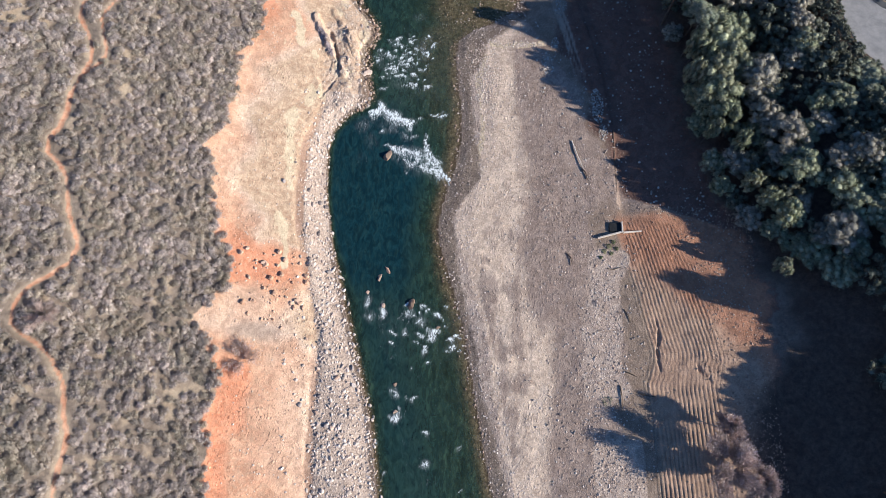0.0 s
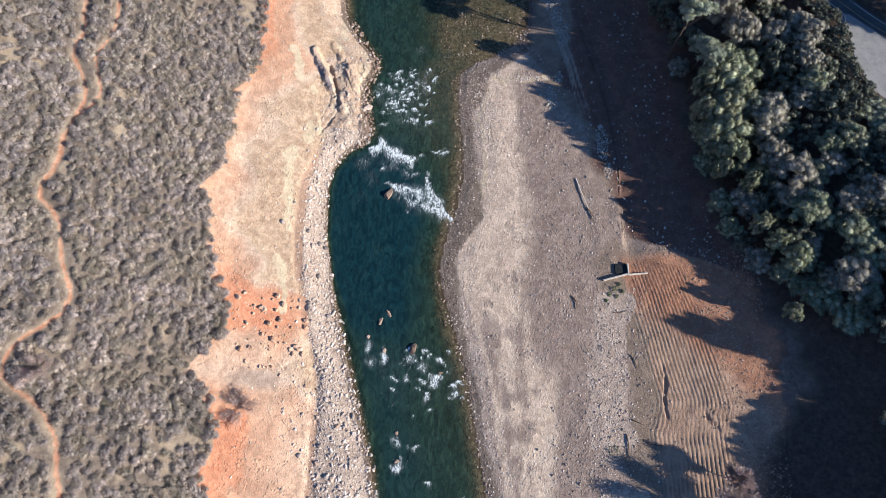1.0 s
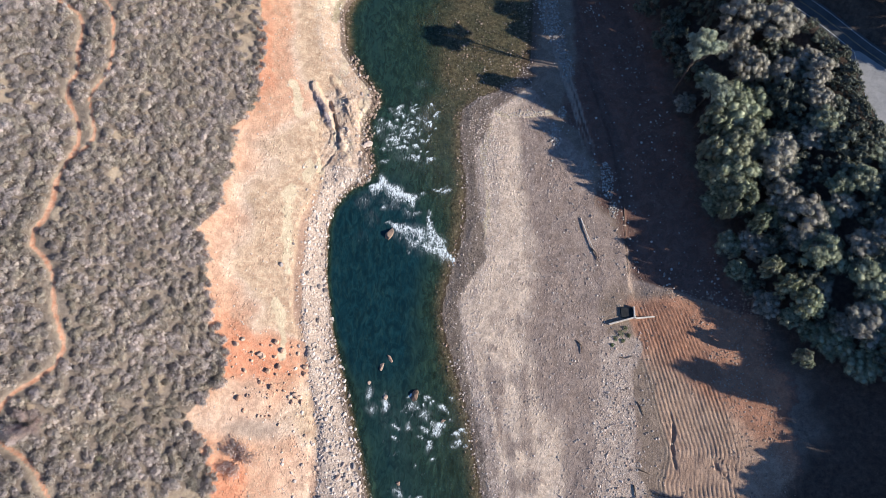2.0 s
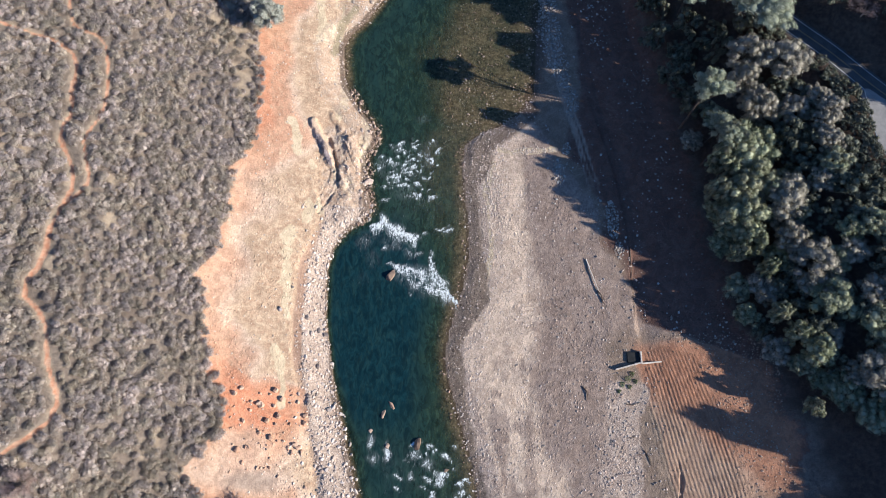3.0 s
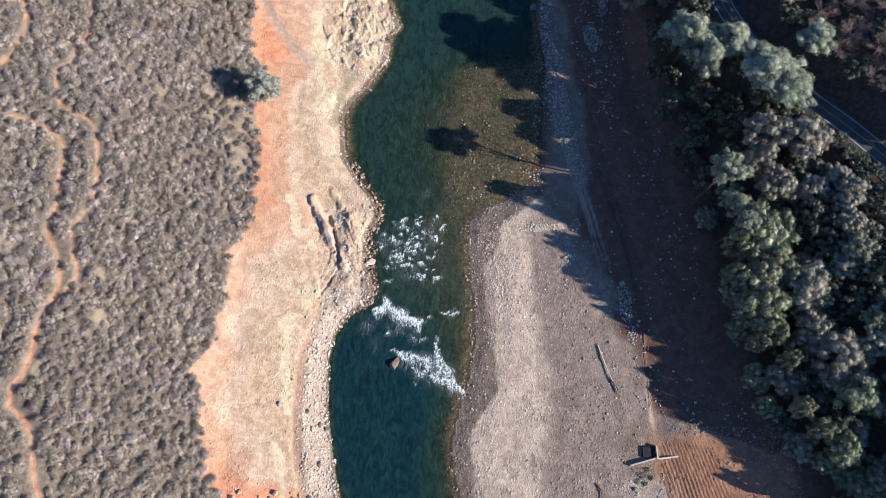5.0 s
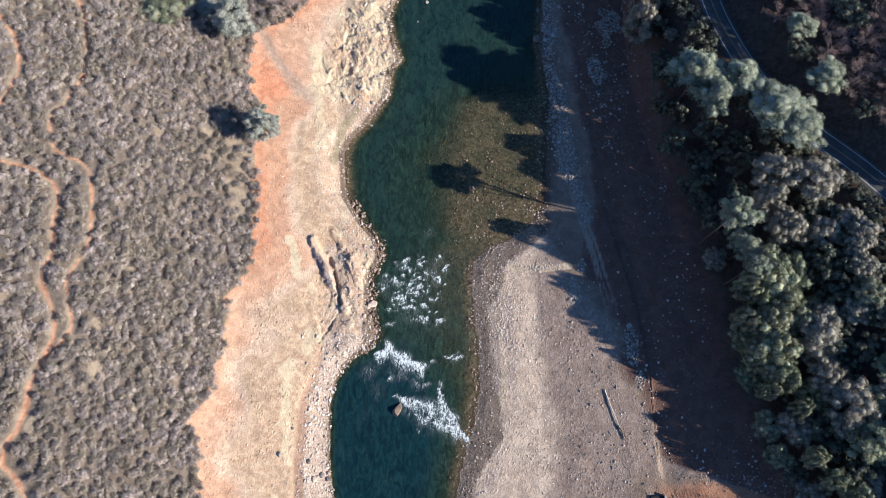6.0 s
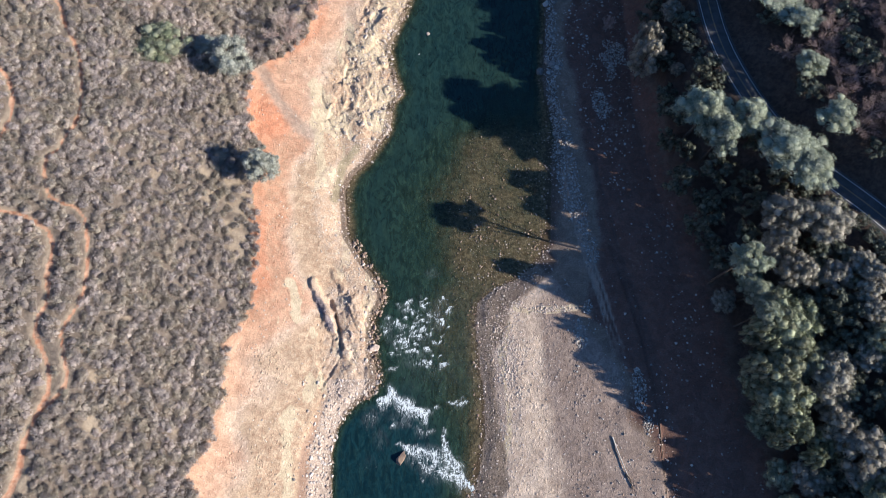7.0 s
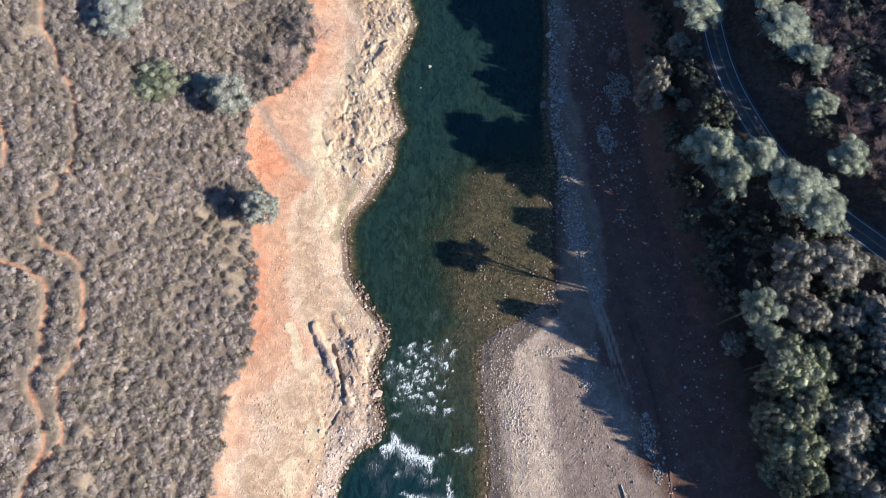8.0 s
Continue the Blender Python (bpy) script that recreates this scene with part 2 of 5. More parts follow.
    gully = near_line(x, y, [(81.0, 26), (82.0, 23.5), (84.5, 21)]) + 0.6 * fbm(x, y, 1.6, 3, 9)
    z = z - 0.6 * (1 - ramp(gully, 0.15, 0.6))
    # a dozed edge along the flat, with wheel tracks beside it
    edge = along(y, [(75, 61.8), (84, 61.4), (107, 62), (130, 60), (160, 54), (190, 49), (230, 46)])
    step = ramp(x - edge, -0.5, 0.7) * ramp(y, 74, 82) * (1 - ramp(y, 150, 175))
    z = z - 0.8 * step * (1 - ramp(x - edge, 3, 9))
    for off, seed in ((-7.0, 1), (-9.5, 2), (3.5, 3)):
        lane = np.abs(x - edge - off - 0.8 * fbm(x * 0, y, 25, 2, seed))
        z = z - 0.25 * (1 - ramp(lane, 0.3, 0.9)) * ramp(y, 120, 140) * (1 - ramp(y, 205, 225))
    # general unevenness
    dry = ramp(np.minimum(np.abs(x - xl), np.abs(x - xr)), 0, 3)
    z = z + 0.10 * dry * fbm(x, y, 3.0, 3, 40) + 0.25 * dry * fbm(x, y, 11, 3, 41) * (z > 0.3)
    # level ground for the road and the lay-by
    rd = near_line(x, y, ROAD)
    k = 1 - ramp(rd, 4.6, 8.0)
    k = np.maximum(k, 1 - ramp(near_line(x, y, PULLOUT), 8.6, 10.0))
    return z + (rz - 0.12 - z) * k


# ---------------------------------------------------------------- materials
class Nodes:
    """Short ways to set up the nodes of one material."""

    def __init__(self, name):
        self.mat = bpy.data.materials.new(name)
        self.mat.use_nodes = True
        self.tree = self.mat.node_tree
        self.bsdf = self.tree.nodes["Principled BSDF"]
        self.out = self.tree.nodes["Material Output"]
        self.co = self.tree.nodes.new("ShaderNodeTexCoord").outputs["Object"]

    def put(self, socket, value):
        if hasattr(value, "is_linked"):
            self.tree.links.new(value, socket)
        elif isinstance(value, (tuple, list)) and len(value) == 3 and socket.type == "RGBA":
            socket.default_value = (*value, 1)
        else:
            socket.default_value = value

    def attr(self, name):
        n = self.tree.nodes.new("ShaderNodeAttribute")
        n.attribute_name = name
        return n.outputs["Fac"]

    def noise(self, scale, detail=4, rough=0.6, vector=None, out="Fac", distortion=0.0):
        n = self.tree.nodes.new("ShaderNodeTexNoise")
        self.put(n.inputs["Vector"], vector or self.co)
        n.inputs["Scale"].default_value, n.inputs["Detail"].default_value, n.inputs["Roughness"].default_value = scale, detail, rough
        n.inputs["Distortion"].default_value = distortion
        return n.outputs[out]

    def stretch(self, x, y, z):
        n = self.tree.nodes.new("ShaderNodeMapping")
        self.put(n.inputs["Vector"], self.co)
        n.inputs["Scale"].default_value = (x, y, z)
        return n.outputs["Vector"]

    def math(self, op, a, b=0.0, clamp=False):
        n = self.tree.nodes.new("ShaderNodeMath")
        n.operation, n.use_clamp = op, clamp
        self.put(n.inputs[0], a)
        self.put(n.inputs[1], b)
        return n.outputs[0]

    def span(self, v, lo, hi, a=0.0, b=1.0):
        n = self.tree.nodes.new("ShaderNodeMapRange")
        n.interpolation_type = "SMOOTHSTEP"
        self.put(n.inputs["Value"], v)
        for key, value in (("From Min", lo), ("From Max", hi), ("To Min", a), ("To Max", b)):
            n.inputs[key].default_value = value
        return n.outputs["Result"]

    def mix(self, fac, a, b, kind="MIX"):
        n = self.tree.nodes.new("ShaderNodeMix")
        n.data_type, n.blend_type = "RGBA", kind
        self.put(n.inputs["Factor"], fac)
        self.put(n.inputs[6], a)
        self.put(n.inputs[7], b)
        return n.outputs[2]

    def island(self):
        return self.tree.nodes.new("ShaderNodeNewGeometry").outputs["Random Per Island"]

    def each(self):
        return self.tree.nodes.new("ShaderNodeObjectInfo").outputs["Random"]

    def bump(self, v, strength=0.4, distance=0.1):
        n = self.tree.nodes.new("ShaderNodeBump")
        n.inputs["Strength"].default_value, n.inputs["Distance"].default_value = strength, distance
        self.put(n.inputs["Height"], v)
        self.put(self.bsdf.inputs["Normal"], n.outputs["Normal"])

    def done(self, colour, rough=0.9, metal=0.0, spec=0.3):
        self.put(self.bsdf.inputs["Base Color"], colour)
        self.put(self.bsdf.inputs["Roughness"], rough)
        self.put(self.bsdf.inputs["Metallic"], metal)
        self.put(self.bsdf.inputs["Specular IOR Level"], spec)
        return self.mat


def ground_material():
    m = Nodes("soil_and_gravel")
    wide, mid, fine = m.noise(0.09, 5), m.noise(0.8, 6, 0.68), m.noise(2.6, 4, 0.65)
    edge = m.math("MULTIPLY", m.math("SUBTRACT", m.math("ADD", m.math("MULTIPLY", mid, 0.6), m.math("MULTIPLY", wide, 0.4)), 0.5), 1.1)

    def zone(base, name, colour, sharp=0.18):
        f = m.span(m.math("ADD", m.attr(name), edge), 0.5 - sharp, 0.5 + sharp)
        return m.mix(f, base, colour)

    c = m.mix(m.span(mid, 0.35, 0.65), (0.65, 0.515, 0.405), (0.52, 0.41, 0.32))
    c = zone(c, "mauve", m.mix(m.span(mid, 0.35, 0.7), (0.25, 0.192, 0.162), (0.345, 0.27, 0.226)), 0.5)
    # brown sand; the same tone also deepens the shade on the upper flat
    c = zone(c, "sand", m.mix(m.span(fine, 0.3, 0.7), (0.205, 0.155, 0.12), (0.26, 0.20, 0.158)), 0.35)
    c = zone(c, "furrow", m.mix(m.span(mid, 0.3, 0.7), (0.40, 0.27, 0.195), (0.31, 0.215, 0.16)))
    c = zone(c, "ruddy", m.mix(m.span(mid, 0.3, 0.7), (0.37, 0.185, 0.115), (0.28, 0.155, 0.105)), 0.4)
    # reddish soil, its colour lowered to carry part of the tree shade
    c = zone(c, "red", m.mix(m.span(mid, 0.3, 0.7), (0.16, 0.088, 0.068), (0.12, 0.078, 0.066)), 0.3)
    c = zone(c, "cream", m.mix(m.span(mid, 0.34, 0.66), (0.415, 0.28, 0.192), (0.53, 0.405, 0.287)), 0.4)
    c = zone(c, "orange", m.mix(m.span(mid, 0.3, 0.7), (0.51, 0.265, 0.165), (0.49, 0.32, 0.218)), 0.55)
    c = zone(c, "rust", m.mix(m.span(mid, 0.3, 0.7), (0.57, 0.225, 0.125), (0.54, 0.28, 0.175)), 0.45)
    c = zone(c, "chalk", m.mix(m.span(fine, 0.3, 0.7), (0.64, 0.53, 0.365), (0.48, 0.38, 0.275)), 0.25)
    c = zone(c, "cobble", m.mix(m.span(fine, 0.3, 0.7), (0.33, 0.26, 0.215), (0.46, 0.37, 0.31)))
    c = zone(c, "dust", m.mix(m.span(mid, 0.3, 0.7), (0.40, 0.31, 0.25), (0.33, 0.25, 0.20)), 0.45)
    c = zone(c, "hollow", m.mix(m.span(mid, 0.3, 0.7), (0.33, 0.22, 0.165), (0.26, 0.17, 0.125)), 0.4)
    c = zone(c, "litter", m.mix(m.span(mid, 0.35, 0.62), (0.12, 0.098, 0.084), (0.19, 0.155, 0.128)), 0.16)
    # near-black tone that puts the wood's deep shade into the ground colour
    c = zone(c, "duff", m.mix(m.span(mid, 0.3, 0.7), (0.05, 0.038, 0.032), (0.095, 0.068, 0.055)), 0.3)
    c = zone(c, "slate", m.mix(m.span(mid, 0.35, 0.65), (0.13, 0.11, 0.125), (0.30, 0.25, 0.25)), 0.3)
    c = zone(c, "grass", m.mix(m.span(mid, 0.3, 0.7), (0.33, 0.265, 0.195), (0.235, 0.19, 0.15)), 0.35)
    c = zone(c, "trail", m.mix(m.span(mid, 0.35, 0.65), (0.38, 0.185, 0.115), (0.42, 0.27, 0.19)), 0.25)
    c = zone(c, "moss", (0.27, 0.225, 0.155), 0.4)
    c = zone(c, "bed", m.mix(m.span(mid, 0.35, 0.65), (0.11, 0.085, 0.055), (0.27, 0.215, 0.145)), 0.2)
    wet = m.span(m.attr("wet"), 0.2, 0.8)
    c = m.mix(m.math("MULTIPLY", wet, 0.72), c, (0.075, 0.05, 0.036))
    c = zone(c, "damp", m.mix(m.span(fine, 0.3, 0.7), (0.165, 0.128, 0.10), (0.255, 0.20, 0.16)), 0.4)
    stain = m.noise(0.28, 5, 0.62, distortion=0.8)
    c = m.mix(0.8, c, m.mix(m.span(stain, 0.34, 0.66), (0.78, 0.74, 0.71), (1.16, 1.15, 1.12)), "MULTIPLY")
    # pebbles too small to be built singly: a few pale ones, a few dark ones
    stony = m.math("MULTIPLY", m.attr("stony"), 0.95, True)
    patchy = m.span(m.noise(0.22, 4, 0.6), 0.35, 0.65, 0.35, 1.1)
    stony = m.math("MULTIPLY", stony, patchy)
    lumps = m.math("MULTIPLY", fine, 0.4)
    for scale, high in ((0.8, 0.7), (1.4, 0.8), (2.6, 0.4)):
        n = m.tree.nodes.new("ShaderNodeTexVoronoi")
        m.put(n.inputs["Vector"], m.co)
        n.inputs["Scale"].default_value = scale
        grey = m.tree.nodes.new("ShaderNodeSeparateColor")
        m.put(grey.inputs[0], n.outputs["Color"])
        stone = m.math("MULTIPLY", m.span(n.outputs["Distance"], 0.42, 0.30), stony)
        c = m.mix(m.math("MULTIPLY", stone, m.span(grey.outputs[0], 0.74, 0.92)), c, m.mix(1.0, c, (1.4, 1.4, 1.4), "MULTIPLY"))
        c = m.mix(m.math("MULTIPLY", stone, m.span(grey.outputs[0], 0.26, 0.08)), c, m.mix(1.0, c, (0.52, 0.51, 0.51), "MULTIPLY"))
        dome = m.math("MULTIPLY", m.span(n.outputs["Distance"], 0.45, 0.08), m.span(grey.outputs[1], 0.55, 0.8))
        lumps = m.math("ADD", lumps, m.math("MULTIPLY", dome, m.math("MULTIPLY", m.span(stony, 0.0, 0.5, 0.25, 1.0), high)))
    c = m.mix(0.4, c, m.mix(m.span(fine, 0.3, 0.7), (0.66, 0.65, 0.64), (1.32, 1.32, 1.32)), "MULTIPLY")
    m.bump(m.math("ADD", lumps, m.math("MULTIPLY", mid, 0.7)), 0.65, 0.42)
    return m.done(c, m.span(wet, 0.0, 1.0, 0.92, 0.5), 0, 0.2)


def water_material():
    m = Nodes("river_water")
    depth, foam = m.attr("depth"), m.attr("foam")
    flow = m.stretch(1.0, 0.40, 1.0)
    swirl = m.noise(0.16, 4, 0.55, flow, distortion=0.8)
    deepness = m.span(m.math("ADD", depth, m.math("MULTIPLY", m.math("SUBTRACT", swirl, 0.5), 1.1)), 0.7, 2.6)
    c = m.mix(deepness, (0.017, 0.038, 0.031), (0.006, 0.025, 0.0325))
    streak = m.noise(0.55, 6, 0.68, m.stretch(1.5, 0.45, 1.0), distortion=0.9)
    c = m.mix(m.math("MULTIPLY", m.span(streak, 0.44, 0.68), m.span(depth, 1.5, 0.4, 0.12, 0.8)), c, (0.048, 0.085, 0.056))
    c = m.mix(m.math("MULTIPLY", m.span(m.noise(0.33, 5, 0.7, flow, distortion=0.7), 0.50, 0.66), m.span(depth, 1.6, 0.6, 0.0, 0.8)), c, (0.010, 0.020, 0.014))
    c = m.mix(0.8, c, m.mix(m.span(m.noise(0.45, 6, 0.7, m.stretch(1.0, 0.5, 1.0), distortion=1.2), 0.34, 0.68), (0.55, 0.57, 0.60), (1.6, 1.55, 1.45)), "MULTIPLY")
    m.put(m.bsdf.inputs["Base Color"], c)
    m.bsdf.inputs["Roughness"].default_value = 0.22
    m.bsdf.inputs["IOR"].default_value = 1.33
    ripple = m.math("ADD", m.noise(1.3, 4, 0.6), m.math("MULTIPLY", m.noise(0.5, 3), 1.2))
    m.bump(ripple, 0.2, 0.25)
    clear = m.tree.nodes.new("ShaderNodeBsdfTransparent")
    m.put(clear.inputs["Color"], m.mix(m.span(depth, 0.0, 0.9), (0.90, 0.88, 0.82), (0.34, 0.46, 0.36)))
    see = m.math("POWER", 2.718, m.math("MULTIPLY", depth, -1.7), True)
    body = m.tree.nodes.new("ShaderNodeMixShader")
    m.put(body.inputs[0], m.math("MULTIPLY", see, 0.94))
    m.put(body.inputs[1], m.bsdf.outputs[0])
    m.put(body.inputs[2], clear.outputs[0])
    # white water: dense on the crests, thin curled threads round them
    white = m.tree.nodes.new("ShaderNodeBsdfDiffuse")
    m.put(white.inputs["Color"], (0.80, 0.84, 0.85))
    curl = m.noise(0.42, 4, 0.55, m.stretch(1.1, 0.8, 1.0), distortion=2.4)
    thread = m.span(m.math("ABSOLUTE", m.math("SUBTRACT", curl, 0.5)), 0.085, 0.0)
    grain = m.noise(0.62, 4, 0.55, m.stretch(1.6, 0.6, 1.0), distortion=1.8)
    f = m.math("ADD", m.math("MULTIPLY", foam, 1.15), m.math("MULTIPLY", m.math("SUBTRACT", grain, 0.5), 2.0))
    f = m.math("ADD", f, m.math("MULTIPLY", thread, m.span(foam, 0.12, 0.6, 0.0, 0.5)))
    mist = m.math("MULTIPLY", m.span(foam, 0.12, 0.9, 0.0, 0.5), m.span(grain, 0.3, 0.65))
    f = m.math("MAXIMUM", m.math("MULTIPLY", m.span(f, 0.5, 1.25), 0.9), mist)
    top = m.tree.nodes.new("ShaderNodeMixShader")
    m.put(top.inputs[0], f)
    m.put(top.inputs[1], body.outputs[0])
    m.put(top.inputs[2], white.outputs[0])
    m.tree.links.new(top.outputs[0], m.out.inputs["Surface"])
    return m.mat


def stone_material(name, dark, light, tint):
    m = Nodes(name)
    r = m.math("FRACT", m.math("ADD", m.island(), m.each()))
    c = m.mix(m.span(r, 0, 1), dark, light)
    c = m.mix(m.span(m.math("FRACT", m.math("MULTIPLY", r, 7.31)), 0.55, 1.0, 0, 0.6), c, tint)
    c = m.mix(0.5, c, m.mix(m.span(m.noise(2.2, 5, 0.65), 0.3, 0.7), (0.62, 0.62, 0.62), (1.25, 1.25, 1.25)), "MULTIPLY")
    m.bump(m.noise(5, 5, 0.7), 0.5, 0.12)
    return m.done(c, 0.85, 0, 0.3)


def leaf_material(name, dark, light, odd, glow=0.18):
    """Foliage: every leaf or tuft has a shade of its own, and lets some light through."""
    m = Nodes(name)
    r = m.island()
    plant = m.math("FRACT", m.math("ADD", m.attr("plant"), m.each()))
    c = m.mix(m.span(r, 0, 1), dark, light)
    c = m.mix(m.span(plant, 0.45, 1.0, 0, 0.75), c, odd)
    c = m.mix(m.span(m.noise(0.05, 5, 0.6), 0.48, 0.68, 0, 0.7), c, odd)
    c = m.mix(1.0, c, m.mix(m.math("FRACT", m.math("MULTIPLY", plant, 5.7)), (0.75, 0.75, 0.75), (1.25, 1.25, 1.25)), "MULTIPLY")
    c = m.mix(0.6, c, m.mix(m.span(m.noise(0.06, 4), 0.3, 0.7), (0.70, 0.68, 0.66), (1.28, 1.26, 1.22)), "MULTIPLY")
    m.done(c, 0.7, 0, 0.25)
    thin = m.tree.nodes.new("ShaderNodeBsdfTranslucent")
    m.put(thin.inputs["Color"], c)
    both = m.tree.nodes.new("ShaderNodeMixShader")
    both.inputs[0].default_value = glow
    m.put(both.inputs[1], m.bsdf.outputs[0])
    m.put(both.inputs[2], thin.outputs[0])
    m.tree.links.new(both.outputs[0], m.out.inputs["Surface"])
    return m.mat


def plain_material(name, dark, light, size=1.5, rough=0.85, metal=0.0, bump=0.3):
    m = Nodes(name)
    n = m.noise(1 / size, 5, 0.65)
    c = m.mix(m.span(n, 0.3, 0.7), dark, light)
    c = m.mix(0.4, c, m.mix(m.span(m.noise(9 / size, 4, 0.7), 0.3, 0.7), (0.7, 0.7, 0.7), (1.2, 1.2, 1.2)), "MULTIPLY")
    m.bump(m.noise(12 / size, 4, 0.7), bump, 0.05)
    return m.done(c, rough, metal)


GROUND = ground_material()
WATER = water_material()
PALECOBBLE = stone_material("pale_river_stone", (0.34, 0.28, 0.245), (0.66, 0.56, 0.49), (0.50, 0.36, 0.28))
COBBLE = stone_material("river_stone", (0.20, 0.165, 0.15), (0.60, 0.51, 0.45), (0.52, 0.34, 0.24))
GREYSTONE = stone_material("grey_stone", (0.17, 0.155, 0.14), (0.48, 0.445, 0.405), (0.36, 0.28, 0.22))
BROWNSTONE = stone_material("wet_brown_stone", (0.19, 0.13, 0.095), (0.43, 0.32, 0.25), (0.34, 0.215, 0.155))
CREAMSTONE = stone_material("cream_rock", (0.42, 0.34, 0.28), (0.63, 0.53, 0.44), (0.52, 0.37, 0.29))
CLAYROCK = stone_material("clay_coated_rock", (0.38, 0.23, 0.155), (0.56, 0.40, 0.30), (0.50, 0.30, 0.20))
PINKROCK = stone_material("pinkish_rock", (0.54, 0.42, 0.345), (0.66, 0.53, 0.44), (0.58, 0.43, 0.34))
BRUSH = leaf_material("chaparral_leaf", (0.44, 0.388, 0.368), (0.58, 0.517, 0.495), (0.46, 0.41, 0.33), 0.55)
PALETWIG = leaf_material("pale_bare_twig", (0.50, 0.40, 0.36), (0.78, 0.66, 0.61), (0.66, 0.54, 0.48), 0.6)
DRYBRUSH = leaf_material("dry_twig", (0.28, 0.215, 0.20), (0.58, 0.48, 0.455), (0.48, 0.37, 0.34), 0.05)
PINE = leaf_material("pine_needle", (0.20, 0.225, 0.165), (0.48, 0.51, 0.40), (0.36, 0.385, 0.28))
GREYPINE = leaf_material("grey_pine_needle", (0.27, 0.285, 0.255), (0.48, 0.495, 0.445), (0.38, 0.385, 0.335))
OAK = leaf_material("oak_leaf", (0.15, 0.17, 0.105), (0.38, 0.40, 0.27), (0.29, 0.285, 0.205))
# darkened foliage: deep shade of the understorey is put into the leaf colour
SHADELEAF = leaf_material("bay_leaf", (0.07, 0.08, 0.06), (0.22, 0.23, 0.175), (0.15, 0.15, 0.11))
REDTWIG = leaf_material("red_brown_twig", (0.15, 0.105, 0.095), (0.34, 0.255, 0.235), (0.25, 0.18, 0.165), 0.05)
TAUPE = leaf_material("dull_grey_leaf", (0.20, 0.19, 0.155), (0.42, 0.39, 0.325), (0.34, 0.305, 0.25))
GREEN = leaf_material("green_weed", (0.13, 0.17, 0.09), (0.25, 0.32, 0.17), (0.20, 0.24, 0.13), 0.4)
BARK = plain_material("bark", (0.06, 0.045, 0.035), (0.13, 0.10, 0.08), 0.5)
PALEBARK = plain_material("pale_bark", (0.26, 0.20, 0.175), (0.42, 0.34, 0.30), 0.5)
DRIFT = plain_material("dark_driftwood", (0.06, 0.042, 0.032), (0.14, 0.10, 0.075), 0.4)
BLEACHED = plain_material("bleached_log", (0.45, 0.41, 0.37), (0.66, 0.61, 0.55), 0.4)
CONCRETE = plain_material("concrete", (0.46, 0.40, 0.34), (0.62, 0.55, 0.48), 1.2)
# near-black colour that stands for the shade inside the culvert opening
PIT = plain_material("dark_steel", (0.016, 0.018, 0.02), (0.035, 0.036, 0.038), 0.8, 0.6, 0.5)
ASPHALT = plain_material("asphalt", (0.055, 0.056, 0.06), (0.09, 0.091, 0.095), 3.0)
OLDASPHALT = plain_material("worn_asphalt", (0.20, 0.195, 0.195), (0.28, 0.27, 0.265), 4.0)
WHITEPAINT = plain_material("white_road_paint", (0.55, 0.56, 0.57), (0.78, 0.79, 0.80), 1.5)
YELLOWPAINT = plain_material("yellow_road_paint", (0.30, 0.21, 0.10), (0.44, 0.31, 0.16), 1.5)
STEEL = plain_material("galvanised_steel", (0.50, 0.50, 0.50), (0.66, 0.66, 0.65), 0.8, 0.45, 0.6, 0.1)


# ---------------------------------------------------------------- building blocks
def mesh_of(name, verts, faces, material=None, smooth=False, fields=()):
    me = bpy.data.meshes.new(name)
    verts = np.asarray(verts, np.float32)
    faces = np.asarray(faces, np.int32)
    k = faces.shape[1]
    me.vertices.add(len(verts))
    me.vertices.foreach_set("co", verts.ravel())
    me.loops.add(faces.size)
    me.loops.foreach_set("vertex_index", faces.ravel())
    me.polygons.add(len(faces))
    me.polygons.foreach_set("loop_start", np.arange(0, faces.size, k, dtype=np.int32))
    me.polygons.foreach_set("use_smooth", np.full(len(faces), smooth))
    me.update(calc_edges=True)
    for key, values in fields:
        me.attributes.new(key, "FLOAT", "POINT").data.foreach_set("value", np.asarray(values, np.float32).ravel())
    if material:
        me.materials.append(material)
    return me


def part(name, bm, material, parent, label=""):
    """Links a bmesh, or a ready mesh, as one object under a thing or a part."""
    if isinstance(bm, bmesh.types.BMesh):
        me = bpy.data.meshes.new(name)
        bm.to_mesh(me)
        bm.free()
        me.materials.append(material)
    else:
        me = bm
    ob = new(name, me)
    ob.parent = parent
    return tagged(ob, label)


def box(bm, x0, x1, y0, y1, z0, z1, bevel=0.03):
    made = bmesh.ops.create_cube(bm, size=1, matrix=Matrix.Translation(((x0 + x1) / 2, (y0 + y1) / 2, (z0 + z1) / 2)) @ Matrix.Diagonal((x1 - x0, y1 - y0, z1 - z0, 1)))
    edges = list({e for v in made["verts"] for e in v.link_edges})
    bmesh.ops.bevel(bm, geom=edges, offset=bevel, segments=1, affect="EDGES")


def tube(points, radii, sides=6, bm=None):
    """A tapered tube along points."""
    bm = bm or bmesh.new()
    rings = []
    for n, (p, r) in enumerate(zip(points, radii)):
        p = Vector(p)
        ahead = (Vector(points[min(n + 1, len(points) - 1)]) - Vector(points[max(n - 1, 0)])).normalized()
        side = ahead.orthogonal().normalized()
        other = ahead.cross(side)
        rings.append([bm.verts.new(p + r * (math.cos(a) * side + math.sin(a) * other)) for a in (2 * math.pi * k / sides for k in range(sides))])
    for a, b in zip(rings[:-1], rings[1:]):
        for k in range(sides):
            bm.faces.new((a[k], a[(k + 1) % sides], b[(k + 1) % sides], b[k]))
    bm.faces.new(rings[0][::-1])
